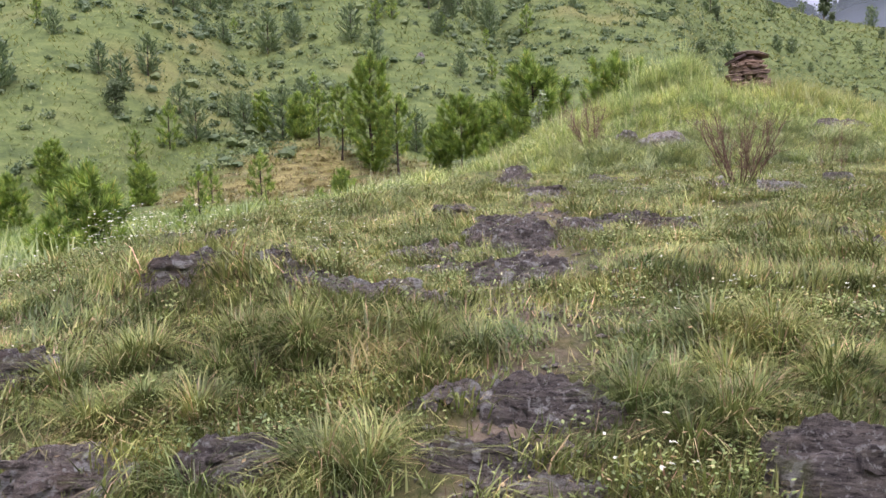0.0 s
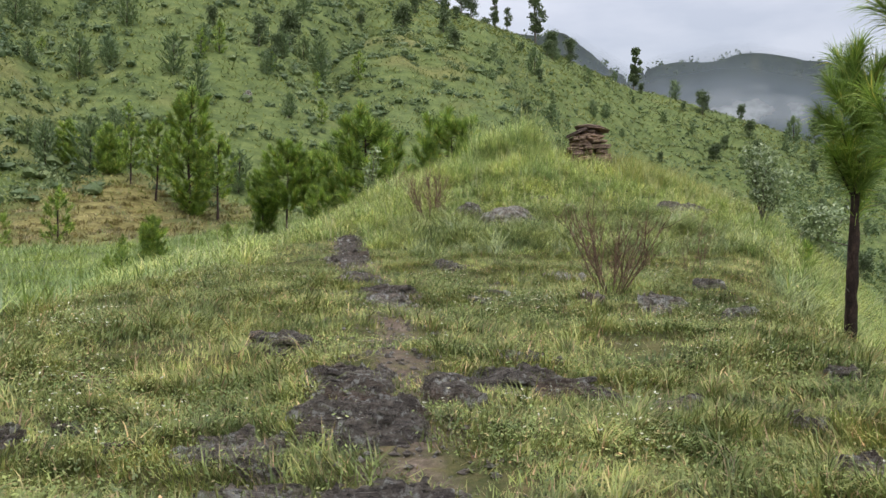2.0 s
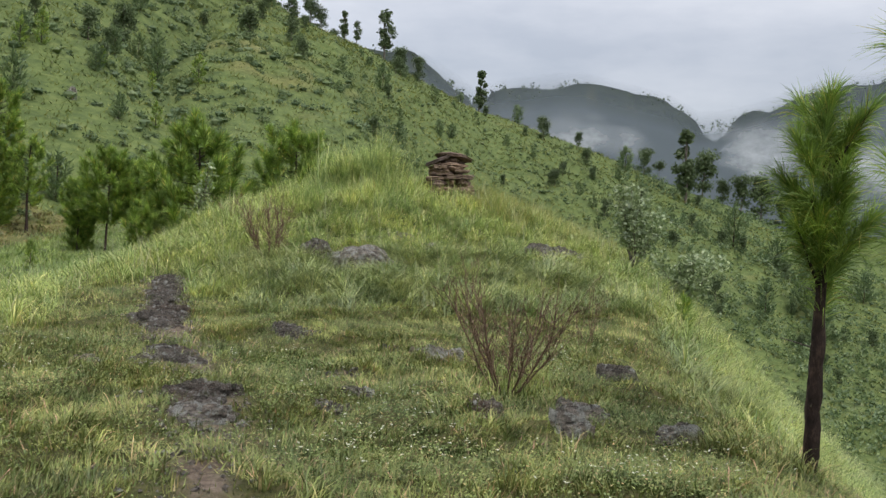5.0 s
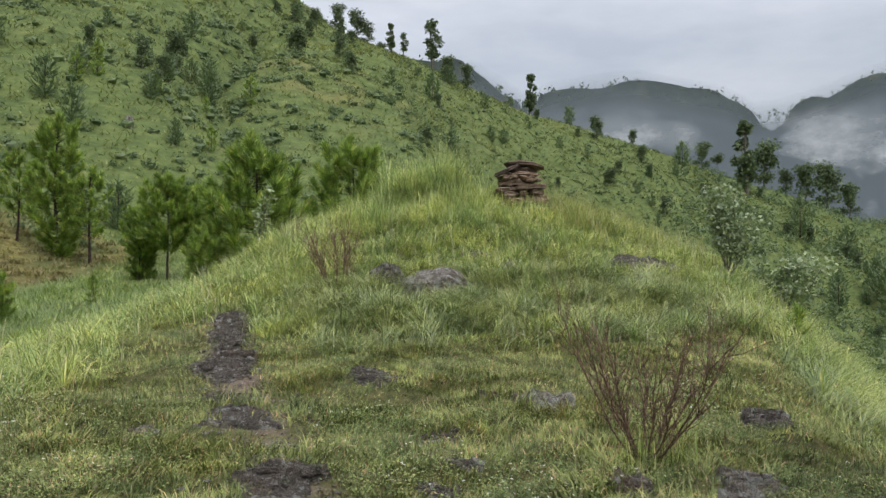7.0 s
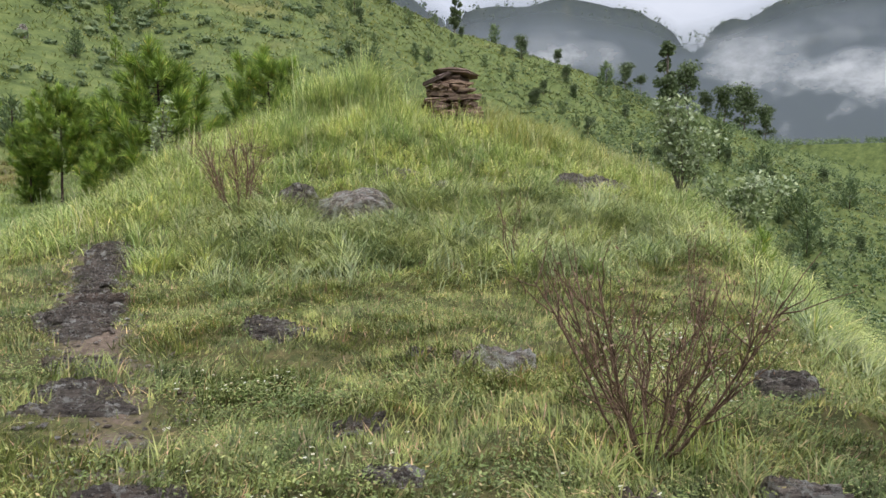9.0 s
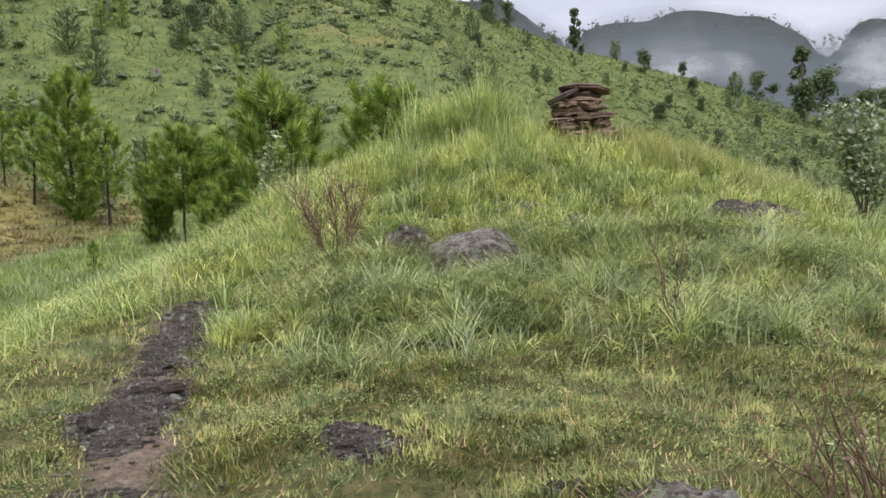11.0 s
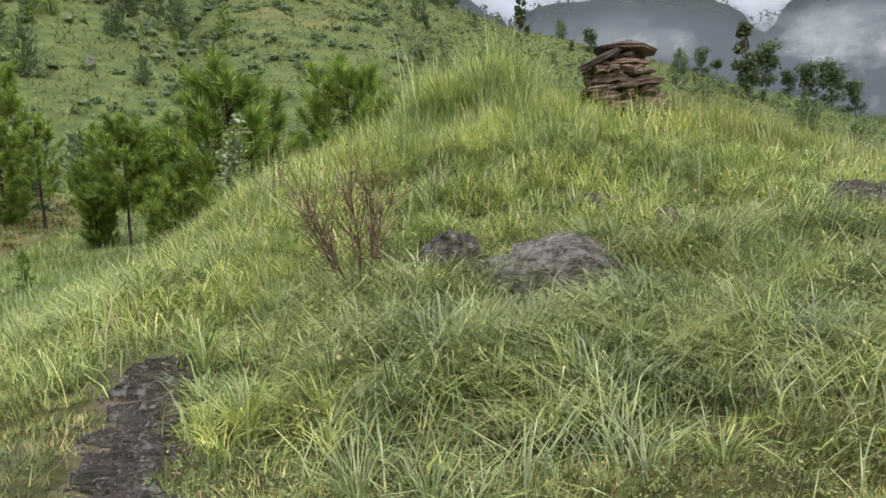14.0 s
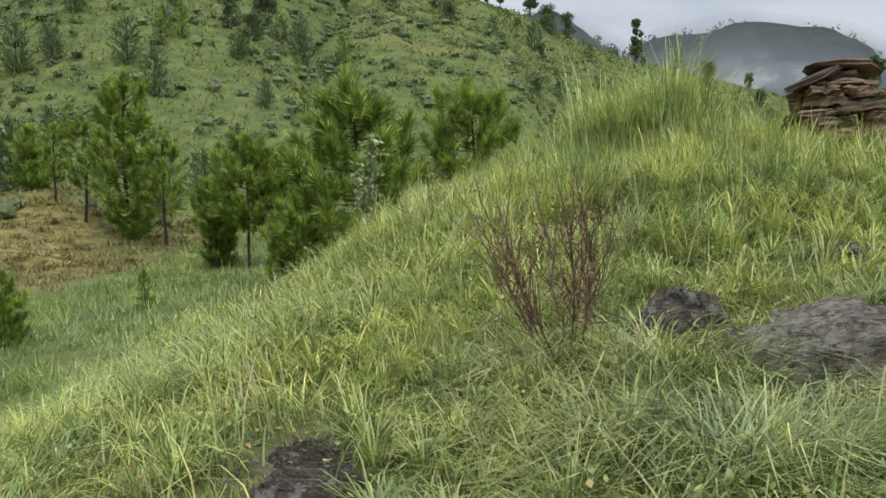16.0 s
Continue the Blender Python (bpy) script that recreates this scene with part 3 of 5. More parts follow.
def off_rocks(x, y, margin=0.62):
    """1 on open ground, 0 on the stones."""
    free = np.ones_like(x)
    for rx, ry, a, b, t in ROCK_SPOTS:
        u, v = (x - rx) * math.cos(t) + (y - ry) * math.sin(t), (y - ry) * math.cos(t) - (x - rx) * math.sin(t)
        free = np.where((u / a) ** 2 + (v / b) ** 2 < margin, 0.04, free)
    return free


def cairn(x, y):
    """A waymark of flat stones laid dry: a broad footing, a drawn-in neck and a wide cap."""
    rng = np.random.RandomState(4)
    z0 = ground_at(x, y) - 0.06
    root = tagged(new("cairn"), "square cairn of stacked brown slate slabs with a broad cap", "cairn")
    root.location = (x, y, z0)
    z, top = 0.0, CAIRN_TOP - z0
    while z < top - 0.27:
        f = z / top
        half = 0.57 - 0.24 * min(1, f * 1.2) ** 0.9
        th = rng.uniform(0.045, 0.11) * (1.1 - 0.3 * f)
        cuts = [-half] + sorted(rng.uniform(-0.6 * half, 0.6 * half, rng.randint(1, 3))) + [half]
        for a, c in zip(cuts[:-1], cuts[1:]):
            for row in (0, 1):
                w = max(0.12, c - a)
                v, p = broken_slab(rng, w * rng.uniform(0.44, 0.66), half * rng.uniform(0.44, 0.64), th * rng.uniform(0.6, 1.05), 3)
                v = v + 0.10 * th * rng.normal(0, 1, v.shape) + 0.012 * np.stack([waves(v[:, 1], v[:, 0], 0.3, 5), waves(v[:, 0], v[:, 1], 0.3, 6), waves(v[:, 0], v[:, 1], 0.25, 7)], axis=1)
                part("stone", raw_mesh("stone", v, p, CAIRN_STONE), root, "", pose((a + c) / 2 + rng.uniform(-0.06, 0.06), (row - 0.5) * half + rng.uniform(-0.06, 0.06), z + rng.uniform(-0.012, 0.008), rng.uniform(-4, 4), rng.uniform(-5, 5), rng.uniform(-20, 20)))
        z += th * 0.90
    v, p = broken_slab(rng, 0.26, 0.25, 0.13, 3)
    part("stone", raw_mesh("stone", v, p, CAIRN_STONE), root, "", pose(0.02, 0, z - 0.015, 2, 4, 20))
    v, p = broken_slab(rng, 0.30, 0.32, 0.075, 2)
    part("cap_stone", raw_mesh("cap_stone", v, p, CAP_STONE), root, "thick dark slab that juts out and droops", pose(-0.22, -0.05, z + 0.045, -3, -24, 10))
    v, p = broken_slab(rng, 0.47, 0.36, 0.09, 2)
    v[:, 2] *= np.clip(1.25 - 0.9 * np.abs(v[:, 0]) / 0.47, 0.3, 1)
    part("cap_stone", raw_mesh("cap_stone", v, p, CAP_STONE), root, "broad dark cap slab, tilted", pose(0.07, -0.02, z + 0.125, -4, 6, 4))
    return root


def stone_variant(name, stops):
    m, n, l = material(name)
    g, ob = n.new("ShaderNodeNewGeometry"), n.new("ShaderNodeObjectInfo")
    f = noise_node(n, l, g.outputs["Position"], 9, 8, 0.7, (1, 1, 4))
    c = ramp_node(n, l, f, stops)
    tone = ramp_node(n, l, ob.outputs["Random"], [(0.0, (0.55, 0.50, 0.50)), (0.5, (1, 0.92, 0.88)), (1.0, (1.55, 1.36, 1.22))])
    c = mix_node(n, l, 1.0, c, tone, "MULTIPLY")
    finish(n, l, c, 0.85, noise_node(n, l, g.outputs["Position"], 22, 8, 0.75, (1, 1, 4)), 0.9, 0.02, 0.3)
    return m


CAIRN_STONE = stone_variant("cairn_slate", [(0.30, (0.062, 0.048, 0.038)), (0.5, (0.194, 0.146, 0.113)), (0.66, (0.338, 0.270, 0.207)), (0.80, (0.550, 0.480, 0.391))])
CAP_STONE = stone_variant("cap_slate", [(0.3, (0.055, 0.045, 0.042)), (0.55, (0.11, 0.085, 0.075)), (0.8, (0.21, 0.175, 0.15))])
CAIRN_TOP = 4.62
cairn(2.42, 21.65)


# ---------------------------------------------------------------- trees and bushes
def shoot_needles(rng, tips, ways, count, length, wide, cone, droop, brush=1.1):
    """Brushes of long needles about shoot tips."""
    n = len(tips)
    t, w = np.repeat(tips, count, axis=0), np.repeat(ways, count, axis=0)
    along = rng.uniform(-brush, 0.05, (n * count, 1))
    ln = np.repeat(np.broadcast_to(length, (n,)), count)[:, None]
    start = t + w * along * ln * 0.9
    d = w + cone * rng.normal(0, 1, (n * count, 3))
    d /= np.linalg.norm(d, axis=1)[:, None]
    size = ln * rng.uniform(0.7, 1.15, (n * count, 1))
    side = np.cross(d, rng.normal(0, 1, (n * count, 3)))
    side /= np.linalg.norm(side, axis=1)[:, None] + 1e-9
    mid = start + d * size * 0.55
    end = start + d * size + np.array([0, 0, -1.0]) * size * droop * rng.uniform(0.3, 1.2, (n * count, 1))
    v = np.stack([start - side * wide * 0.4, start + side * wide * 0.4, mid + side * wide * 0.5, mid - side * wide * 0.5, end], axis=1).reshape(-1, 3)
    o = np.arange(n * count)[:, None] * 5
    return v, [o + np.array([[0, 1, 2, 3]]), o + np.array([[3, 2, 4]])]


def pine(label, tall, bare, spread_r, whorls, per_whorl, needles, length, wide, seed, girth=0.02, tufts=5, bend=0.03, rise=0.6, droop=0.2, cone=0.38, mat=None, group="pines", top_full=0.55, single=True, brush=1.1):
    """A young long-needled pine: scaly trunk, whorls of limbs, brushes of needles at the shoots."""
    rng = np.random.RandomState(seed)
    root = tagged(new("pine_tree"), label, "tree", group)
    s = np.linspace(0, 1, 30 if single else 10)
    lean = rng.uniform(-1, 1, 2) * bend * tall
    trunk = np.stack([lean[0] * np.sin(s * 3.0), lean[1] * np.sin(s * 2.4), s * tall * 0.96 - 0.15], axis=1)
    radii = tall * girth * (1.12 - s) ** 0.8 + 0.006
    radii[0] *= 1.25
    v, p = tube(trunk, radii, 10 if single else 6, 0.20, rng)
    part("trunk", raw_mesh("trunk", v, p, BARK, True), root)
    limbs, tips, ways = [], [], []
    for k in range(whorls * per_whorl):
        f = bare + (1 - bare) * (k + rng.rand()) / (whorls * per_whorl) * 0.93
        base = np.array([np.interp(max(0.05, f - 0.10 * rise), s, trunk[:, i]) for i in range(3)])
        g = (f - bare) / (1 - bare)
        crown = spread_r * min(1.0, (0.62 + 1.6 * g)) * math.sqrt(max(0.04, 1 - (g * (1.0 if top_full > 0.5 else 0.94)) ** 3.6))
        a = k * 2.4 + rng.uniform(-0.4, 0.4)
        r = crown * (0.72 + 0.36 * rng.rand())
        out = np.array([math.cos(a), math.sin(a), 0])
        end = np.array([np.interp(f, s, trunk[:, i]) for i in range(3)]) + out * r + np.array([0, 0, 1.0]) * 0.10 * tall * rng.uniform(-0.3, 0.5)
        steps = 5 if single else 3
        q = np.linspace(0, 1, steps)[:, None]
        line = base + (end - base) * q - np.array([0, 0, 1.0]) * 0.06 * r * np.sin(q * 3.14)
        limbs.append(tube(line, np.linspace(tall * girth * 0.30, tall * girth * 0.10, steps), 5 if single else 3))
        for u in np.linspace(0.38 if tufts > 2 else 0.62, 1.0, tufts):
            at = base + (end - base) * u + rng.normal(0, 0.13, 3) * crown * (1.15 - u)
            way = out * (0.25 + 0.55 * (1 - g)) * (0.5 + 0.5 * u) + np.array([0, 0, 0.85]) + rng.normal(0, 0.16, 3)
            tips.append(at)
            ways.append(way / np.linalg.norm(way))
    for k in range(5):
        at = trunk[-1] + np.array([0, 0, -0.12 * tall * k / 5]) + rng.normal(0, 0.02 * tall, 3)
        tips.append(at)
        ways.append(np.array([rng.normal(0, 0.2), rng.normal(0, 0.2), 1.0]))
    if single:
        for v, p in limbs:
            part("limb", raw_mesh("limb", v, p, BARK, True), root)
    else:
        part("branchwork", raw_mesh("branchwork", *joined(limbs), BARK, True), root)
    v, p = shoot_needles(rng, np.array(tips), np.array(ways), needles, length, wide, cone, droop, brush)
    part("crown", raw_mesh("crown", v, p, mat or NEEDLE), root, "long green needles in brushes")
    return root


def stand(ob, x, y, turn=0, size=1.0, sink=0.03):
    ob.matrix_basis = pose(x, y, ground_at(x, y) - sink, 0, 0, turn) @ Matrix.Scale(size, 4)
    return ob


def set_copy(ob, x, y, turn, size, sink=0.03, label=""):
    c = copy_thing(ob, Matrix.Identity(4))
    stand(c, x, y, turn, size, sink)
    return tagged(c, label)


# the two slim pines on the drop beside the path
near_pine = pine("slim young pine with scaly dark trunk on the slope", 2.95, 0.60, 0.30, 4, 3, 300, 0.25, 0.0045, 11, girth=0.0165, tufts=2, bend=0.015, rise=1.2, droop=0.22, cone=0.50, group="slim pines on the slope", top_full=0.35, brush=1.5)
near_pine.matrix_basis = pose(2.98, 9.02, ground_at(2.98, 9.02) - 0.03, 0, -1, 40)
open_pine = pine("taller open pine with long drooping limbs and needles", 4.3, 0.42, 0.80, 5, 4, 260, 0.30, 0.0045, 12, girth=0.014, tufts=3, bend=0.02, rise=0.75, droop=0.3, cone=0.50, group="slim pines on the slope", top_full=0.45, brush=1.4)
open_pine.matrix_basis = pose(3.20, 7.3, 0.75, 0, 0, 65)


def dead_stubs(tree, x, y, heights, girth):
    """Short broken twigs left on a trunk."""
    rng = np.random.RandomState(3)
    for h in heights:
        a = rng.uniform(0, 6.28)
        q = np.linspace(0, 1, 4)[:, None]
        line = np.array([0, 0, h]) + np.array([math.cos(a), math.sin(a), 0.25]) * q * rng.uniform(0.12, 0.3)
        v, p = tube(line, np.linspace(girth, girth * 0.3, 4), 5)
        part("dead_twig", raw_mesh("dead_twig", v, p, GREY_BARK, True), tree, "broken bare twig")


dead_stubs(near_pine, 0, 0, (0.55, 0.95, 1.25, 1.32), 0.008)
dead_stubs(open_pine, 0, 0, (0.9, 1.3, 1.7, 1.9, 2.05), 0.011)

# pines in the hollow
HOLLOW = "pines in the hollow"
FOX = dict(cone=0.46, droop=0.0, brush=1.15)
tall_pine = stand(pine("tall dense pine standing in the hollow", 7.2, 0.07, 1.25, 11, 6, 170, 0.44, 0.022, 21, girth=0.010, tufts=2, top_full=0.40, group=HOLLOW, **FOX), -15.0, 46.0, 10)
slim_grey = stand(pine("thin grey-stemmed pine beside a denser one", 4.9, 0.35, 0.95, 6, 5, 100, 0.30, 0.022, 22, girth=0.011, tufts=2, group=HOLLOW, single=False, **FOX), -13.4, 45.4, 50)
pole_pine = stand(pine("bare-stemmed pine with a rounded crown", 4.2, 0.40, 1.05, 8, 6, 170, 0.33, 0.017, 23, girth=0.009, tufts=2, top_full=0.62, group=HOLLOW, **FOX), -8.0, 37.0, 0)
broad_pine = stand(pine("broad bushy pine with upright needle brushes", 4.8, 0.10, 1.60, 9, 7, 190, 0.44, 0.018, 24, girth=0.011, tufts=2, top_full=0.62, group=HOLLOW, **FOX), -4.3, 32.6, 0, 1.02)
round_pine = stand(pine("rounded dark pine behind the grassy crest", 5.8, 0.12, 2.00, 9, 7, 190, 0.52, 0.022, 25, girth=0.010, tufts=2, top_full=0.62, group=HOLLOW, **FOX), -1.4, 43.0, 0, 1.0)
young_pine = stand(pine("small open young pine", 2.3, 0.08, 0.50, 5, 4, 60, 0.22, 0.016, 26, girth=0.013, tufts=2, group="young pines", single=False, **FOX), -16.4, 29.0, 0, 0.92)
bushy_pine = stand(pine("small bright bushy pine", 2.4, 0.05, 0.74, 7, 6, 110, 0.27, 0.015, 27, girth=0.013, tufts=3, group="young pines", single=False, **FOX), -8.5, 11.7, 0, 0.88)
set_copy(pole_pine, -7.0, 37.6, 120, 0.90)
set_copy(pole_pine, -9.3, 38.2, 200, 0.72)
set_copy(bushy_pine, -5.6, 32.0, 80, 0.95, label="small dark pine at the foot of a larger one")
set_copy(bushy_pine, -9.3, 38.6, 200, 0.80, label="low dark pine beside a bare-stemmed one")
set_copy(bushy_pine, -10.1, 27.6, 20, 0.62, label="low bushy pine in the grassy hollow")
set_copy(young_pine, -8.6, 30.5, 140, 0.42)
set_copy(bushy_pine, -6.9, 8.8, 60, 0.42, label="small pale pine seedling below the spur")
set_copy(young_pine, -19.2, 35.0, 200, 0.9)
set_copy(slim_grey, -17.3, 47.0, 190, 0.95)
set_copy(slim_grey, -19.5, 49.0, 100, 0.80)
for x, y, turn, size in ((-17.2, 36.0, 40, 1.15), (-7.2, 18.3, 15, 0.42), (-8.4, 20.4, 100, 0.36), (-30.3, 50.0, 70, 1.5), (-31.2, 47.5, 140, 0.95), (-12.3, 21.0, 30, 0.5), (-11.0, 27.5, 250, 0.4)):
    set_copy(young_pine, x, y, turn, size)
for x, y, turn, size in ((-24.0, 37.0, 10, 1.0), (-26.5, 31.0, 70, 1.1), (-33.0, 42.0, 160, 1.3), (-22.0, 52.0, 40, 1.3), (-26.0, 55.0, 240, 1.2)):
    set_copy(bushy_pine, x, y, turn, size, label="bushy pine among hillside grass")
def leaf_cloud(rng, centres, radii, count, size, squash=0.8, gather=0.4):
    """Many small leaf clumps about a few centres."""
    c = np.repeat(centres, count, axis=0)
    d = rng.normal(0, 1, c.shape)
    d /= np.linalg.norm(d, axis=1)[:, None]
    pos = c + d * np.repeat(radii, count)[:, None] * (rng.rand(len(c), 1) ** gather) * np.array([1, 1, squash])
    a = rng.normal(0, 1, c.shape)
    a /= np.linalg.norm(a, axis=1)[:, None]
    b = np.cross(a, rng.normal(0, 1, c.shape))
    b /= np.linalg.norm(b, axis=1)[:, None] + 1e-9
    k = size * rng.uniform(0.5, 1.2, (len(c), 1))
    return diamonds(pos, a * k, b * k * 0.6)


def crown_tree(name, label, tall, bare, crown_r, lobes, seed, slender=1.0, group="trees on the far hill"):
    """A far broadleaved tree: trunk, limbs, and a ragged crown with gaps."""
    rng = np.random.RandomState(seed)
    root = tagged(new(name), label, "tree", group)
    s = np.linspace(0, 1, 7)
    trunk = np.stack([0.03 * tall * np.sin(s * 4), 0.02 * tall * np.sin(s * 3 + 1), s * tall * 0.9 - 0.3], axis=1)
    v, p = tube(trunk, tall * 0.018 * (1.15 - s), 6)
    part("trunk", raw_mesh("trunk", v, p, GREY_BARK, True), root)
    z = rng.uniform(bare, 0.97, lobes)
    th = rng.uniform(0, 6.28, lobes)
    rr = crown_r * rng.uniform(0.10, 0.95, lobes) * np.sqrt(np.clip(1 - ((z - 0.5 * (1 + bare)) / (0.55 * (1 - bare))) ** 2, 0.15, 1))
    c = np.stack([rr * np.cos(th), rr * np.sin(th), z * tall], axis=1)
    limbs = [tube(np.array([[0, 0, q[2] * 0.75], q * np.array([0.5, 0.5, 0.9]), q]), np.array([0.010, 0.006, 0.003]) * tall, 4) for q in c]
    part("branchwork", raw_mesh("branchwork", *joined(limbs), GREY_BARK, True), root)
    v, p = leaf_cloud(rng, c, crown_r * rng.uniform(0.30, 0.72, lobes), 85, 0.036 * tall * slender, 0.9, 0.7)
    part("crown", raw_mesh("crown", v, p, FAR_LEAF), root, "ragged dark green crown")
    return root


def hang(x, y):
    return ground_at(x, y)


gum_tree = crown_tree("gum_tree", "tall open tree on the hill skyline", 12, 0.30, 2.4, 17, 31)
round_tree = crown_tree("broadleaf_tree", "rounded dark tree on the hill", 7, 0.18, 2.5, 24, 32)
column_tree = crown_tree("column_tree", "narrow upright tree on the ridge", 11, 0.15, 1.5, 24, 33)
umbrella_tree = crown_tree("umbrella_tree", "flat-crowned tree with a bare stem", 6, 0.72, 2.3, 18, 34)
hill_pine = pine("dark conical pine on the far hillside", 5, 0.12, 1.5, 6, 5, 9, 0.85, 0.11, 35, girth=0.014, tufts=2, rise=0.7, top_full=0.75, mat=FAR_NEEDLE, single=False, group="trees on the far hill")
stand(round_tree, -9.0, 226.1, 183, 0.96, 0.2)
set_copy(round_tree, -4.1, 220.5, 321, 1.04, 0.2)
set_copy(round_tree, -1.3, 221.3, 333, 0.83, 0.2)
stand(column_tree, 4.8, 223.8, 259, 0.70, 0.2)
stand(gum_tree, 8.2, 229.2, 253, 0.53, 0.2)
set_copy(gum_tree, 15.7, 230.6, 262, 1.11, 0.2)
set_copy(round_tree, 19.9, 225.1, 52, 0.95, 0.2)
set_copy(round_tree, 25.9, 234.6, 2, 0.88, 0.2)
set_copy(column_tree, 44.6, 240.7, 76, 1.07, 0.2)
set_copy(round_tree, 99.0, 251.4, 149, 1.15, 0.2)
stand(umbrella_tree, 104.5, 253.0, 203, 0.95, 0.2)
set_copy(column_tree, 104.2, 233.6, 263, 1.88, 0.2)
set_copy(round_tree, 119.2, 252.8, 77, 2.02, 0.2)
set_copy(round_tree, -13.2, 148.9, 200, 0.52, 0.2)
set_copy(round_tree, -13.2, 200.5, 75, 0.61, 0.2)
set_copy(gum_tree, -6.0, 156.2, 332, 0.44, 0.2)
set_copy(round_tree, -10.3, 143.5, 43, 0.42, 0.2)
set_copy(round_tree, -20.5, 88.8, 20, 0.37, 0.2)
stand(hill_pine, -22.7, 112.2, 30, 0.75, 0.2)
set_copy(hill_pine, -3.7, 125.2, 36, 0.63, 0.2)
set_copy(hill_pine, 2.2, 115.9, 359, 0.61, 0.2)
set_copy(hill_pine, 11.2, 163.4, 263, 1.15, 0.2)
set_copy(round_tree, 63.1, 239.5, 301, 0.96, 0.2)
set_copy(round_tree, 76.9, 249.0, 57, 0.63, 0.2)
set_copy(hill_pine, 90.4, 245.0, 240, 1.62, 0.2)
set_copy(hill_pine, 56.6, 244.1, 210, 1.17, 0.2)
set_copy(hill_pine, 27.7, 211.4, 96, 0.83, 0.2)
set_copy(round_tree, 125.9, 253.6, 269, 1.06, 0.2)
set_copy(round_tree, 131.3, 251.5, 10, 1.60, 0.2)
set_copy(round_tree, 137.5, 251.2, 279, 2.01, 0.2)
set_copy(round_tree, 145.7, 252.4, 337, 1.50, 0.2)
set_copy(hill_pine, 103.6, 202.4, 152, 2.08, 0.2)
set_copy(hill_pine, 107.9, 177.2, 202, 1.90, 0.2)
set_copy(hill_pine, 91.6, 164.8, 148, 1.47, 0.2)
set_copy(hill_pine, 103.4, 164.2, 140, 1.52, 0.2)
set_copy(hill_pine, 108.0, 171.6, 193, 2.14, 0.2)
set_copy(hill_pine, 116.5, 204.3, 94, 1.86, 0.2)
set_copy(hill_pine, 135.9, 196.5, 60, 1.58, 0.2)
set_copy(round_tree, -19.9, 83.6, 152, 0.34, 0.2)
set_copy(hill_pine, -32.3, 75.6, 338, 0.55, 0.2)
set_copy(round_tree, -34.0, 101.4, 353, 0.41, 0.2)
set_copy(round_tree, -35.0, 51.2, 130, 0.36, 0.2)
set_copy(hill_pine, -20.0, 82.2, 220, 0.51, 0.2)
set_copy(hill_pine, -37.4, 71.3, 103, 0.44, 0.2)
set_copy(hill_pine, -30.3, 58.2, 354, 0.44, 0.2)
rng = np.random.RandomState(77)
for k in range(64):
    a, r = radians(rng.uniform(-46, -8)), rng.uniform(46, 105)
    set_copy((young_pine, hill_pine, hill_pine)[k % 3], r * math.sin(a), 5 + r * math.cos(a), rng.uniform(0, 360), rng.uniform(0.8, 1.5) * (0.55 if k % 3 else 1), label="small pine scattered on the lower hillside")
rng = np.random.RandomState(5)
for k in range(210):
    a = radians(rng.uniform(-32, 8) if k % 5 < 2 else rng.uniform(8, 37))
    r = rng.uniform(85, 262)
    kind = (hill_pine, hill_pine, round_tree)[k % 3]
    set_copy(kind, r * math.sin(a), 5 + r * math.cos(a), rng.uniform(0, 360), rng.uniform(0.3, 0.75), 0.2, "small dark tree scattered on the hillside")


# low scrub over the hill, too thick to count
def bush_bodies(rng, centres, radii, squash=0.7):
    """Lumpy closed hearts of small bushes."""
    g = (1 + 5 ** 0.5) / 2
    k = np.array([[-1, g, 0], [1, g, 0], [-1, -g, 0], [1, -g, 0], [0, -1, g], [0, 1, g], [0, -1, -g], [0, 1, -g], [g, 0, -1], [g, 0, 1], [-g, 0, -1], [-g, 0, 1]]) / 1.9
    f = np.array([[0, 11, 5], [0, 5, 1], [0, 1, 7], [0, 7, 10], [0, 10, 11], [1, 5, 9], [5, 11, 4], [11, 10, 2], [10, 7, 6], [7, 1, 8], [3, 9, 4], [3, 4, 2], [3, 2, 6], [3, 6, 8], [3, 8, 9], [4, 9, 5], [2, 4, 11], [6, 2, 10], [8, 6, 7], [9, 8, 1]])
    n = len(centres)
    v = centres[:, None, :] + k[None] * radii[:, None, None] * rng.uniform(0.55, 1.15, (n, 12, 1)) * np.array([1, 1, squash])
    return v.reshape(-1, 3), [(np.arange(n)[:, None, None] * 12 + f[None]).reshape(-1, 3)]


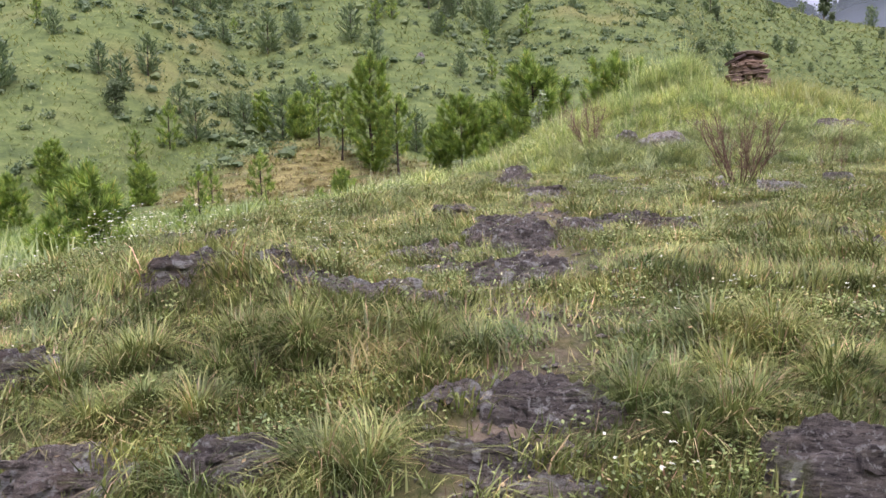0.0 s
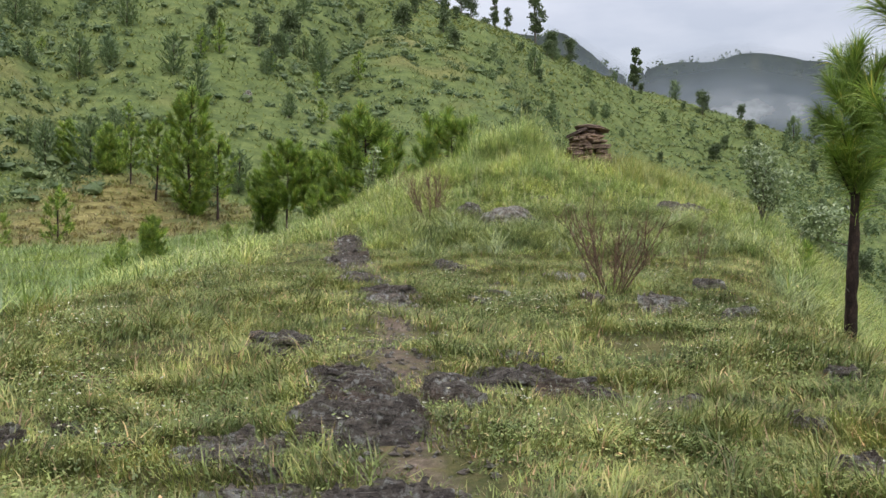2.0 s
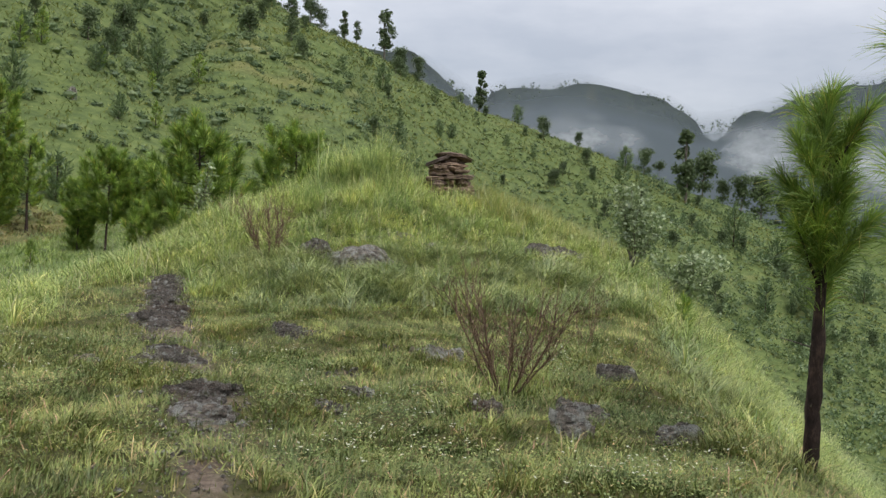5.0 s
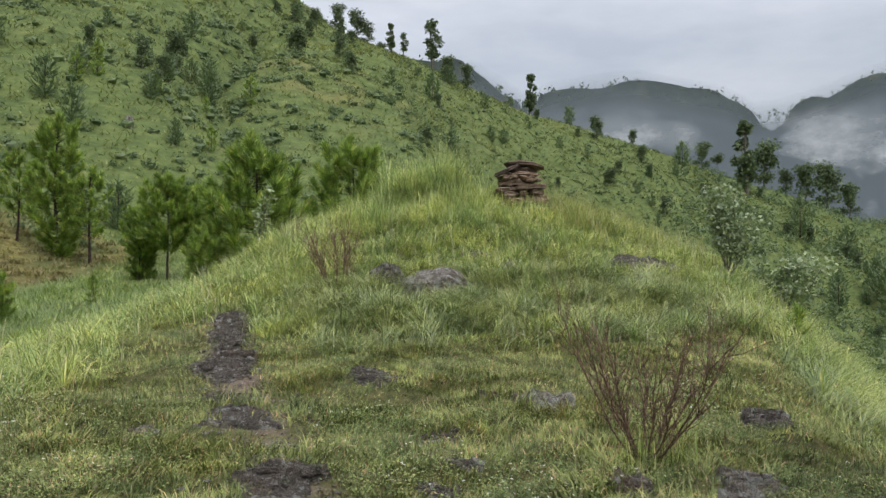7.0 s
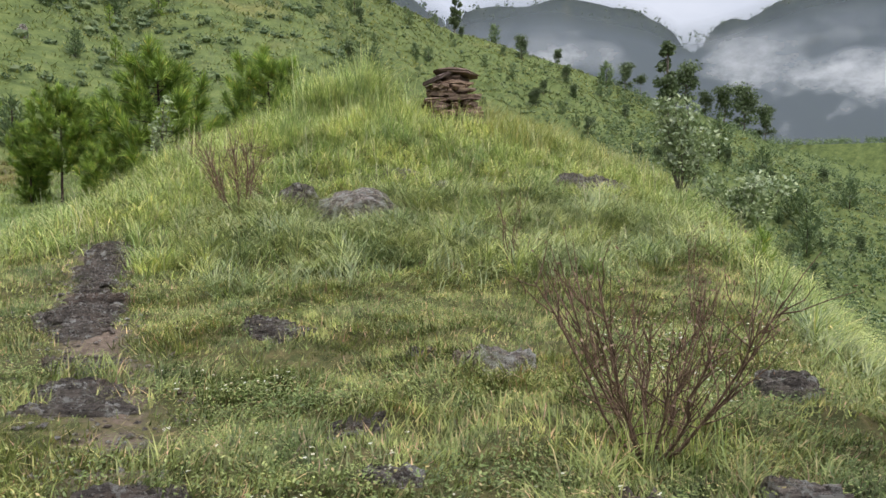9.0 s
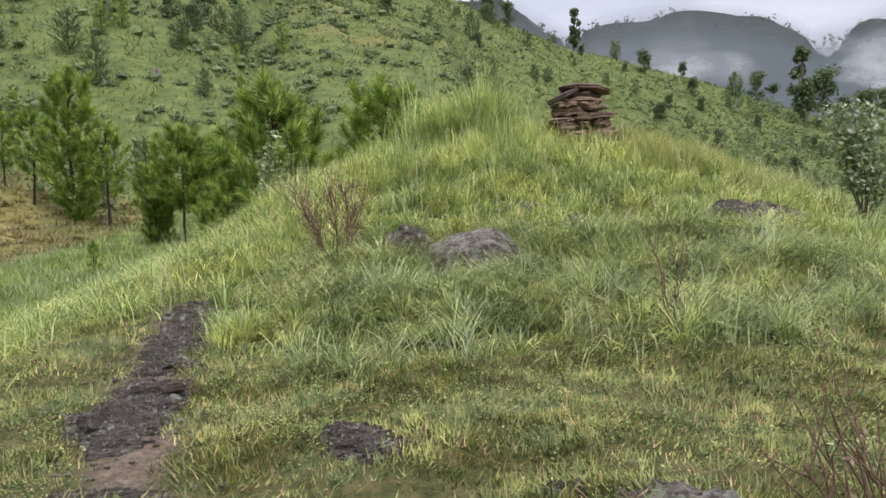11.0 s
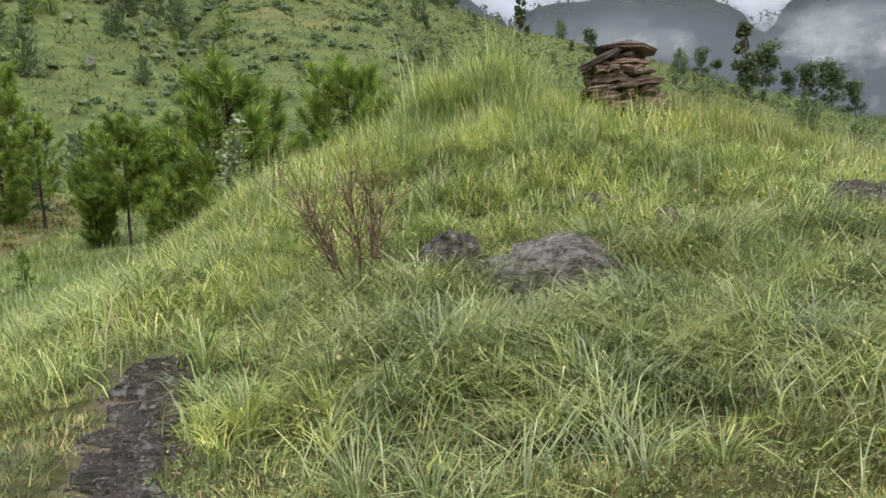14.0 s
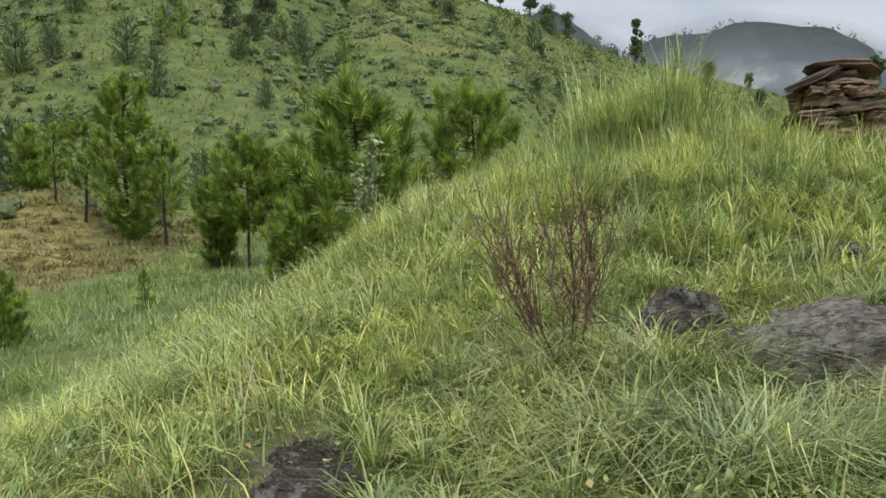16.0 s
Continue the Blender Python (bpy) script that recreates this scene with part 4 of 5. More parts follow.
def scrub():
    rng = np.random.RandomState(9)
    n = 19000
    a, r = np.radians(rng.uniform(-44, 40, n)), np.sqrt(rng.uniform(46 ** 2, 275 ** 2, n))
    near = rng.rand(n) < 0.24
    r = np.where(near, np.sqrt(rng.uniform(46 ** 2, 125 ** 2, n)), r)
    x, y = r * np.sin(a), 5 + r * np.cos(a)
    z = height(x, y)
    low = 1 - spur_shape(x, y)
    ledge = np.cos(6.283 * (z / 2.3 + 0.9 * waves(x, y, 26, 8) - 0.3))
    keep = 1.5 * (low - 0.42) + 0.35 * waves(x, y, 26, 41) + 0.5 * waves(x, y, 7, 42) + 0.75 * ledge + rng.normal(0, 0.45, n) > 0.0
    x, y, z, r = x[keep], y[keep], z[keep], r[keep]
    size = 0.30 + 0.95 * rng.rand(len(x)) ** 1.8
    c = np.stack([x, y, z + 0.25 * size], axis=1)
    near = r < 120
    pieces = joined([bush_bodies(rng, c, size * 0.50), leaf_cloud(rng, c[near], size[near], 64, 0.13, 0.8, 0.6), leaf_cloud(rng, c[~near], size[~near] * 1.05, 13, 0.25, 0.8, 0.6)])
    return tagged(new("hillside_scrub", raw_mesh("hillside_scrub", *pieces, SHRUB)), "low dark green scrub over the hillside grass", "scrub", kind="stuff")


scrub()


def tussocks():
    """Pale grass tussocks that roughen the far slope."""
    rng = np.random.RandomState(12)
    n = 70000
    a, r = np.radians(rng.uniform(-44, 38, n)), rng.uniform(44, 265, n)
    x, y = r * np.sin(a), 5 + r * np.cos(a)
    feet = np.stack([x, y, height(x, y) - 0.03], axis=1)
    b = np.repeat(feet, 3, axis=0) + np.concatenate([rng.normal(0, 0.35, (n * 3, 2)), np.zeros((n * 3, 1))], axis=1)
    k, far = len(b), np.repeat(r, 3)
    v, p = blades(b, rng.uniform(0.25, 0.55, k) * (0.6 + far / 180), 0.03 + far * rng.uniform(0.0007, 0.0016, k), rng.uniform(0.5, 1.4, k), rng.uniform(0, 6.28, k), 1)
    return tagged(new("hillside_tussocks", raw_mesh("hillside_tussocks", v, p, TUSSOCK)), "pale green grass tussocks over the hillside", "grass", kind="stuff")


TUSSOCK = leaf_material("tussock_blades", [(0.0, (0.10, 0.140, 0.040)), (0.5, (0.180, 0.215, 0.060)), (1.0, (0.29, 0.295, 0.090))], ((0.75, 0.82, 0.88), (1.2, 1.12, 0.95)), 0.05, clump=(0.5, (0.55, 1.35)))
tussocks()


def far_woods():
    """Woods on the distant mountains."""
    rng = np.random.RandomState(10)
    n = 9000
    a, r = np.radians(rng.uniform(3, 42, n)), rng.uniform(420, 1000, n)
    x, y = r * np.sin(a), 5 + r * np.cos(a)
    c = np.stack([x, y, height(x, y) - 2.2], axis=1)
    pieces = leaf_cloud(rng, c, rng.uniform(1.2, 3.6, n), 10, 1.1, 1.5)
    return tagged(new("far_woods", raw_mesh("far_woods", *pieces, FAR_LEAF)), "dark woods on the distant mountain slopes", "woods", kind="stuff")


far_woods()


def slope_woods():
    """Young pines and scrub thick on the slope that falls away beyond the mound."""
    rng = np.random.RandomState(14)
    n = 7500
    a, r = np.radians(rng.uniform(20, 50, n)), rng.uniform(48, 345, n)
    x, y = r * np.sin(a), 5 + r * np.cos(a)
    keep = rng.normal(0, 0.5, n) + waves(x, y, 30, 43) > -0.25
    x, y = x[keep], y[keep]
    n = len(x)
    c = np.stack([x, y, height(x, y) + 0.9], axis=1)
    pieces = leaf_cloud(rng, c, rng.uniform(0.5, 1.25, n), 22, 0.32, 1.6)
    return tagged(new("slope_woods", raw_mesh("slope_woods", *pieces, FAR_NEEDLE)), "young pine woods on the slope beyond the mound", "woods", kind="stuff")


slope_woods()


def twig_bush(label, x, y, tall, spread_r, stems, seed, forks=4, green=0.0, name="dry_bush", girth=0.008, fuzz=26):
    """A leafless bush: stems that fork into fine reddish twigs, with a few dry leaf scraps."""
    rng = np.random.RandomState(seed)
    root = tagged(new(name), label, "bush", "dry bushes")
    root.location = (x, y, ground_at(x, y) - 0.02)
    fine, leaves = [], []
    for k in range(stems):
        a = k * 6.28 / stems + rng.uniform(-0.4, 0.4)
        r, h = spread_r * rng.uniform(0.35, 1.0), tall * rng.uniform(0.65, 1.0)
        q = np.linspace(0, 1, 7)[:, None]
        line = np.array([math.cos(a), math.sin(a), 0]) * r * q ** 0.8 + np.array([0, 0, h]) * q ** 1.15 + rng.normal(0, 0.022, (7, 3)) * q * tall
        v, p = tube(line, np.linspace(girth, girth * 0.35, 7), 6)
        part("stem", raw_mesh("stem", v, p, TWIG, True), root)
        for j in range(forks * 3):
            u = rng.uniform(0.3, 0.98)
            b = np.array([np.interp(u, q[:, 0], line[:, i]) for i in range(3)])
            d = np.array([math.cos(a), math.sin(a), 0]) * 0.4 + np.array([0, 0, 0.9]) + rng.normal(0, 0.5, 3)
            d /= np.linalg.norm(d)
            ln = tall * rng.uniform(0.14, 0.36)
            w = np.linspace(0, 1, 4)[:, None]
            twig = b + d * ln * w + np.array([0, 0, 1.0]) * ln * 0.25 * w ** 2 + rng.normal(0, 0.012, (4, 3)) * w * tall
            fine.append(tube(twig, np.linspace(girth * 0.42, girth * 0.16, 4), 4))
            for _ in range(fuzz // 6):
                leaves.append(twig[rng.randint(1, 4)] + rng.normal(0, 0.025, 3) * tall)
    if stems <= 4:
        for v, p in fine:
            part("twig", raw_mesh("twig", v, p, TWIG, True), root)
    else:
        part("twig_spray", raw_mesh("twig_spray", *joined(fine), TWIG, True), root, "fine reddish-brown bare twigs")
    c = np.array(leaves)
    a = rng.normal(0, 1, c.shape)
    a /= np.linalg.norm(a, axis=1)[:, None]
    b = np.cross(a, rng.normal(0, 1, c.shape))
    b /= np.linalg.norm(b, axis=1)[:, None]
    v, p = diamonds(c, a * 0.014 * tall, b * 0.006 * tall)
    part("dry_leaves", raw_mesh("dry_leaves", v, p, SCRAP), root, "shrivelled brown leaf scraps")
    if green:
        n = int(420 * green)
        foot = np.stack([rng.normal(0, 0.16, n), rng.normal(0, 0.14, n), np.zeros(n)], axis=1)
        v, p = blades(foot, rng.uniform(0.15, 0.42, n) * tall, np.full(n, 0.007), rng.uniform(0.1, 0.5, n), rng.uniform(0, 6.28, n), 3)
        part("green_growth", raw_mesh("green_growth", v, p, TALL), root, "fresh green shoots at the foot")
    return root


SCRAP = leaf_material("dry_leaf_scraps", [(0.0, (0.13, 0.07, 0.045)), (0.6, (0.24, 0.14, 0.09)), (1.0, (0.33, 0.23, 0.14))], translucent=0.2)
twig_bush("leafless reddish bush with green shoots beside a grey rock", 1.12, 10.0, 0.86, 0.60, 15, 51, 5, 0.30, girth=0.0085, fuzz=14)
twig_bush("bare twiggy bush with two dry stems on the mound", -1.02, 17.2, 1.15, 0.62, 8, 52, 6, 0.0, girth=0.010, fuzz=26)
twig_bush("small dead stem among pale grass", 1.62, 14.4, 0.75, 0.16, 4, 53, 3, 0.0, "dead_stem", 0.006, fuzz=30)
twig_bush("thin dead stalks with rusty seed heads", 2.75, 12.9, 0.80, 0.10, 3, 54, 2, 0.0, "dead_stem", 0.005, fuzz=48)
twig_bush("thin dead stalks with rusty seed heads", 2.35, 12.0, 0.62, 0.14, 3, 55, 2, 0.0, "dead_stem", 0.005, fuzz=48)
twig_bush("rusty dry stalks on the grassy crest", -2.0, 21.0, 0.70, 0.22, 4, 56, 3, 0.0, "dead_stem", 0.006, fuzz=48)


def leafy_shrub(label, x, y, tall, spread_r, seed, leaf=0.045, count=900, name="leafy_shrub"):
    """A shrub with several stems and many separate pale leaves."""
    rng = np.random.RandomState(seed)
    root = tagged(new(name), label, "shrub", "leafy shrubs")
    root.location = (x, y, ground_at(x, y) - 0.03)
    ends, stems = [], []
    for k in range(9):
        a, r = rng.uniform(0, 6.28), spread_r * rng.uniform(0.1, 1.0)
        h = tall * rng.uniform(0.55, 1.0)
        q = np.linspace(0, 1, 6)[:, None]
        line = np.array([math.cos(a), math.sin(a), 0]) * r * q + np.array([0, 0, h]) * q ** 0.9 + rng.normal(0, 0.02, (6, 3)) * q * tall
        v, p = tube(line, np.linspace(0.016, 0.004, 6), 5)
        part("stem", raw_mesh("stem", v, p, GREY_BARK, True), root)
        for u in (2, 3, 4, 5):
            ends.append(line[u])
    c = np.array(ends)
    v, p = leaf_cloud(rng, c, np.full(len(c), 0.26 * spread_r + 0.05), count // len(c), leaf, 0.9)
    part("leaves", raw_mesh("leaves", v, p, OLIVE), root, "pale grey-green leaves")
    return root


leafy_shrub("pale leafy shrub on the edge of the mound", 5.75, 19.4, 1.75, 0.55, 61, 0.042, 2600)
leafy_shrub("lower spreading shrub with pale leaves beside the mound", 6.75, 19.3, 1.0, 0.75, 62, 0.046, 2800)
leafy_shrub("small pale shrub behind the crest", -3.05, 25.0, 1.6, 0.28, 63, 0.05, 420)
sapling = pine("knee-high pine sapling on the slope", 0.75, 0.3, 0.16, 3, 4, 34, 0.15, 0.006, 64, girth=0.014, tufts=2, rise=1.4, droop=0.1, group="saplings")
stand(sapling, 5.6, 16.7)
set_copy(sapling, 6.3, 15.8, 100, 0.6)


# ---------------------------------------------------------------- rocks
rock(-2.10, 3.65, 0.46, 0.34, 0.22, 29, 200, "dark lumpy slate outcrop on the spur's lip", 3, lift=-0.035)
rock(-1.78, 3.88, 0.36, 0.30, 0.20, 32, 201, "dark lumpy slate outcrop on the spur's lip", 3, lift=-0.035)
rock(-1.50, 3.80, 0.32, 0.28, 0.22, 11, 202, "dark lumpy slate outcrop on the spur's lip", 3, lift=-0.035)
rock(-1.12, 3.74, 0.62, 0.26, 0.12, 14, 203, "pale grey slate slab flat in the grass", 3, mat=PALE_ROCK, lift=0.01)
rock(-2.38, 2.84, 0.35, 0.30, 0.17, 32, 204, "dark layered slate outcrop bedded in turf", 3, lift=0.01)
rock(-1.77, 2.26, 0.46, 0.26, 0.10, 32, 206, "pale grey slate slab flat in the grass", 2, mat=PALE_ROCK, lift=0.01)
rock(-1.65, 2.17, 0.46, 0.14, 0.10, 35, 207, "pale grey slate slab flat in the grass", 2, mat=PALE_ROCK, lift=0.01)
rock(-1.20, 2.37, 0.35, 0.27, 0.11, 26, 208, "dark layered slate outcrop bedded in turf", 3, lift=0.01)
rock(-0.59, 2.84, 0.28, 0.09, 0.10, 15, 209, "pale grey slate slab flat in the grass", 2, mat=PALE_ROCK, lift=0.01)
rock(-0.23, 2.86, 0.52, 0.26, 0.13, 5, 210, "dark layered slate outcrop bedded in turf", 3, lift=0.01)
rock(-0.41, 2.54, 0.46, 0.15, 0.10, 16, 211, "dark layered slate outcrop bedded in turf", 3, lift=0.01)
rock(-0.20, 2.43, 0.39, 0.13, 0.10, 0, 212, "pale grey slate slab flat in the grass", 2, mat=PALE_ROCK, lift=0.01)
rock(0.66, 2.52, 0.46, 0.36, 0.26, -2, 213, "dark grey rock crusted with white lichen", 3, lift=0.02)
rock(-0.60, 4.51, 0.54, 0.48, 0.23, -2, 214, "dark layered slate outcrop bedded in turf", 4, lift=0.01)
rock(-0.93, 5.89, 0.51, 0.44, 0.10, 14, 215, "dark layered slate outcrop bedded in turf", 2, lift=0.01)
rock(-1.28, 5.09, 0.46, 0.33, 0.10, 13, 216, "pale grey slate slab flat in the grass", 2, mat=PALE_ROCK, lift=0.01)
rock(0.06, 6.18, 1.05, 0.34, 0.10, 2, 217, "dark layered slate outcrop bedded in turf", 2, lift=0.01)
rock(1.30, 5.06, 0.25, 0.22, 0.14, -22, 218, "dark layered slate outcrop bedded in turf", 3, lift=0.01)
rock(0.55, 3.41, 0.11, 0.10, 0.10, -14, 219, "dark layered slate outcrop bedded in turf", 2, lift=0.01)
rock(-0.75, 5.43, 0.64, 0.54, 0.23, 13, 220, "dark layered slate outcrop bedded in turf", 4, lift=0.01)
rock(-0.99, 6.11, 0.29, 0.26, 0.10, 19, 221, "dark layered slate outcrop bedded in turf", 3, lift=0.01)
rock(-0.36, 5.89, 0.33, 0.23, 0.10, -4, 222, "dark layered slate outcrop bedded in turf", 2, lift=0.01)
rock(0.17, 6.20, 0.39, 0.18, 0.10, -1, 223, "dark layered slate outcrop bedded in turf", 2, lift=0.01)
rock(0.77, 5.93, 0.28, 0.22, 0.10, -4, 224, "dark layered slate outcrop bedded in turf", 2, lift=0.01)
rock(-0.51, 4.57, 0.40, 0.32, 0.14, 12, 225, "dark layered slate outcrop bedded in turf", 3, lift=0.01)
rock(-1.06, 4.71, 0.46, 0.25, 0.10, 1, 226, "pale grey slate slab flat in the grass", 2, mat=PALE_ROCK, lift=0.01)
rock(-2.34, 4.63, 0.37, 0.32, 0.10, 19, 227, "reddish-brown weathered stone in the grass", 2, mat=RUST_ROCK, lift=0.01)
rock(-0.99, 9.16, 0.43, 0.36, 0.13, -3, 228, "grey rock crusted with white lichen", 2, mat=LICHEN_ROCK, dip=14)
rock(-3.50, 5.86, 0.34, 0.29, 0.10, 43, 229, "dark layered slate outcrop bedded in turf", 2, lift=0.01)
rock(-2.93, 5.58, 0.25, 0.08, 0.10, 21, 230, "dark layered slate outcrop bedded in turf", 2, lift=0.01)
rock(-1.46, 6.99, 0.24, 0.22, 0.06, 9, 231, "dark layered slate outcrop bedded in turf", 2)
rock(-2.26, 5.14, 0.19, 0.14, 0.10, 37, 232, "dark layered slate outcrop bedded in turf", 2, lift=0.01)
rock(1.52, 9.43, 0.34, 0.30, 0.12, -18, 233, "grey rock crusted with white lichen", 2, mat=LICHEN_ROCK, dip=14, lift=0.05)
rock(2.29, 10.78, 0.35, 0.31, 0.12, -16, 234, "dark layered slate outcrop bedded in turf", 3, lift=0.05)
rock(2.06, 9.05, 0.31, 0.26, 0.12, -29, 235, "grey rock crusted with white lichen", 2, mat=LICHEN_ROCK, dip=14, lift=0.05)
rock(0.82, 11.70, 0.46, 0.39, 0.13, -4, 236, "grey rock crusted with white lichen", 2, mat=LICHEN_ROCK, dip=14, lift=0.05)
rock(-1.05, 9.42, 0.37, 0.33, 0.06, 15, 237, "dark layered slate outcrop bedded in turf", 2)
rock(-1.99, 13.15, 0.54, 0.48, 0.22, -2, 238, "dark layered slate outcrop bedded in turf", 4)
rock(-0.56, 12.67, 0.38, 0.34, 0.09, 7, 239, "dark layered slate outcrop bedded in turf", 3)
rock(0.83, 9.37, 0.27, 0.17, 0.06, -1, 240, "dark layered slate outcrop bedded in turf", 2, lift=0.05)
rock(-0.12, 10.60, 0.30, 0.26, 0.06, 4, 241, "dark layered slate outcrop bedded in turf", 2)
rock(-2.11, 10.81, 0.26, 0.22, 0.12, 8, 242, "grey rock crusted with white lichen", 2, mat=LICHEN_ROCK, dip=14)
rock(-1.05, 9.72, 0.55, 0.47, 0.13, 12, 243, "dark layered slate outcrop bedded in turf", 3)
rock(-0.01, 9.96, 0.31, 0.21, 0.06, -17, 244, "dark layered slate outcrop bedded in turf", 2)
rock(-0.19, 9.51, 0.28, 0.15, 0.06, -7, 245, "dark layered slate outcrop bedded in turf", 2)
rock(1.31, 9.01, 0.26, 0.21, 0.12, -18, 246, "grey rock crusted with white lichen", 2, mat=LICHEN_ROCK, dip=14, lift=0.05)
rock(-1.50, 11.12, 0.59, 0.27, 0.06, 3, 247, "dark layered slate outcrop bedded in turf", 2)
rock(-2.16, 15.11, 0.50, 0.44, 0.15, 10, 248, "dark layered slate outcrop bedded in turf", 4)
rock(-1.96, 13.83, 0.55, 0.49, 0.15, 7, 249, "dark layered slate outcrop bedded in turf", 4)
rock(-1.92, 12.87, 0.36, 0.32, 0.13, 7, 250, "dark layered slate outcrop bedded in turf", 3)
rock(-1.56, 11.40, 0.45, 0.40, 0.12, 24, 251, "dark layered slate outcrop bedded in turf", 3)
rock(-0.48, 12.55, 0.41, 0.26, 0.10, -3, 252, "dark layered slate outcrop bedded in turf", 3)
rock(0.42, 11.95, 0.20, 0.18, 0.09, -14, 253, "dark layered slate outcrop bedded in turf", 3)
rock(-2.33, 16.16, 0.55, 0.49, 0.16, 15, 254, "dark layered slate outcrop bedded in turf", 4)
rock(-2.28, 15.43, 0.48, 0.30, 0.11, 7, 255, "dark layered slate outcrop bedded in turf", 3)
rock(1.12, 18.44, 0.50, 0.30, 0.09, -14, 256, "pale grey slate slab flat in the grass", 3, mat=PALE_ROCK, lift=0.06)
rock(1.60, 17.99, 0.21, 0.18, 0.12, -29, 257, "grey rock crusted with white lichen", 2, mat=LICHEN_ROCK, dip=14, lift=0.06)
rock(-0.86, 19.72, 0.36, 0.32, 0.09, 1, 258, "pale grey slate slab flat in the grass", 3, mat=PALE_ROCK, lift=0.06)
rock(2.49, 18.94, 0.41, 0.14, 0.06, -20, 259, "dark layered slate outcrop bedded in turf", 2, lift=0.06)
rock(-0.78, 5.43, 0.56, 0.45, 0.13, 8, 320, "dark layered slate outcrop bedded in turf", 3)
rock(-0.97, 6.21, 0.30, 0.28, 0.09, 13, 321, "dark layered slate outcrop bedded in turf", 3)
rock(-1.46, 6.96, 0.38, 0.38, 0.10, 7, 322, "dark layered slate outcrop bedded in turf", 3)
rock(-2.24, 5.97, 0.28, 0.26, 0.09, 25, 323, "reddish-brown weathered stone in the grass", 3, mat=RUST_ROCK)
rock(0.76, 5.89, 0.21, 0.20, 0.09, -7, 324, "dark layered slate outcrop bedded in turf", 3)
rock(1.37, 5.76, 0.22, 0.14, 0.09, -15, 325, "dark layered slate outcrop bedded in turf", 3)
rock(-1.74, 5.16, 0.19, 0.10, 0.09, 14, 326, "dark layered slate outcrop bedded in turf", 3)
rock(-2.07, 5.34, 0.20, 0.07, 0.09, 19, 327, "dark layered slate outcrop bedded in turf", 3)
rock(-1.11, 4.91, 0.20, 0.07, 0.09, 3, 328, "dark layered slate outcrop bedded in turf", 3)
rock(-1.50, 6.96, 0.50, 0.50, 0.13, 13, 329, "dark layered slate outcrop bedded in turf", 3)
rock(-0.94, 6.11, 0.49, 0.30, 0.09, -2, 330, "dark layered slate outcrop bedded in turf", 3)
rock(0.07, 6.91, 0.52, 0.27, 0.10, -8, 331, "dark layered slate outcrop bedded in turf", 3)
rock(0.20, 6.22, 0.28, 0.25, 0.09, -6, 332, "dark layered slate outcrop bedded in turf", 3)
rock(1.84, 6.51, 0.21, 0.19, 0.09, -36, 333, "dark layered slate outcrop bedded in turf", 3)
rock(2.24, 6.46, 0.27, 0.25, 0.09, -31, 334, "grey rock crusted with white lichen", 3, mat=LICHEN_ROCK)
rock(-1.72, 12.15, 0.48, 0.46, 0.11, 8, 401, "dark layered slate step worn into the path", 3)
rock(-1.95, 13.45, 0.50, 0.44, 0.11, 4, 402, "dark layered slate step worn into the path", 3)
rock(-2.08, 14.45, 0.52, 0.46, 0.11, -6, 403, "dark layered slate step worn into the path", 3)
rock(-2.20, 14.85, 0.40, 0.36, 0.11, 12, 404, "dark layered slate step worn into the path", 3)
rock(-2.26, 15.78, 0.50, 0.44, 0.11, 3, 405, "dark layered slate step worn into the path", 3)
rock(-2.42, 16.55, 0.40, 0.36, 0.11, 14, 406, "dark layered slate step worn into the path", 3)
boulder(0.36, 16.98, 1.05, 0.66, 0.30, -6, 305, "broad grey slate boulder with lichen in long grass", (15, 5), LICHEN_ROCK)
boulder(-0.30, 17.40, 0.62, 0.48, 0.29, 25, 302, "dark tilted slate boulder in long grass", (-4, -16))
rock(4.0, 18.45, 1.35, 0.6, 0.50, 8, 303, "dark earth-stained ledge under a turf overhang", 5, (0, 0), dip=40, lift=0.02)
boulder(-19.9, 75.0, 0.80, 0.7, 0.75, 5, 310, "pale boulder standing in hillside scrub", (0, 0), LICHEN_ROCK)


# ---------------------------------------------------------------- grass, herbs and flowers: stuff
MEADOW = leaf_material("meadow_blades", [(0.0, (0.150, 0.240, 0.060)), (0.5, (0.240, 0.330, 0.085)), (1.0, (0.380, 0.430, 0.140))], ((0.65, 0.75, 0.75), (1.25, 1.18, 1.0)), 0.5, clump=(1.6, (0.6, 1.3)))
YELLOW = leaf_material("yellow_blades", [(0.0, (0.22, 0.27, 0.07)), (0.6, (0.34, 0.36, 0.11)), (1.0, (0.50, 0.44, 0.15))])
STALK = leaf_material("pale_stalks", [(0.0, (0.30, 0.34, 0.15)), (0.6, (0.42, 0.42, 0.22)), (1.0, (0.50, 0.42, 0.26))])
STRAW = leaf_material("dry_straw", [(0.0, (0.17, 0.135, 0.05)), (0.5, (0.29, 0.24, 0.09)), (1.0, (0.42, 0.36, 0.16))], patch_scale=0.8, clump=(1.8, (0.4, 1.25)))
rng = np.random.RandomState(101)


def scatter(n, x0, x1, y0, y1, rule):
    """Random feet on the ground, kept as rule (0 to 1) says."""
    x, y = rng.uniform(x0, x1, n), rng.uniform(y0, y1, n)
    keep = rng.rand(n) < rule(x, y) * off_rocks(x, y)
    x, y = x[keep], y[keep]
    return np.stack([x, y, height(x, y) - 0.01], axis=1)


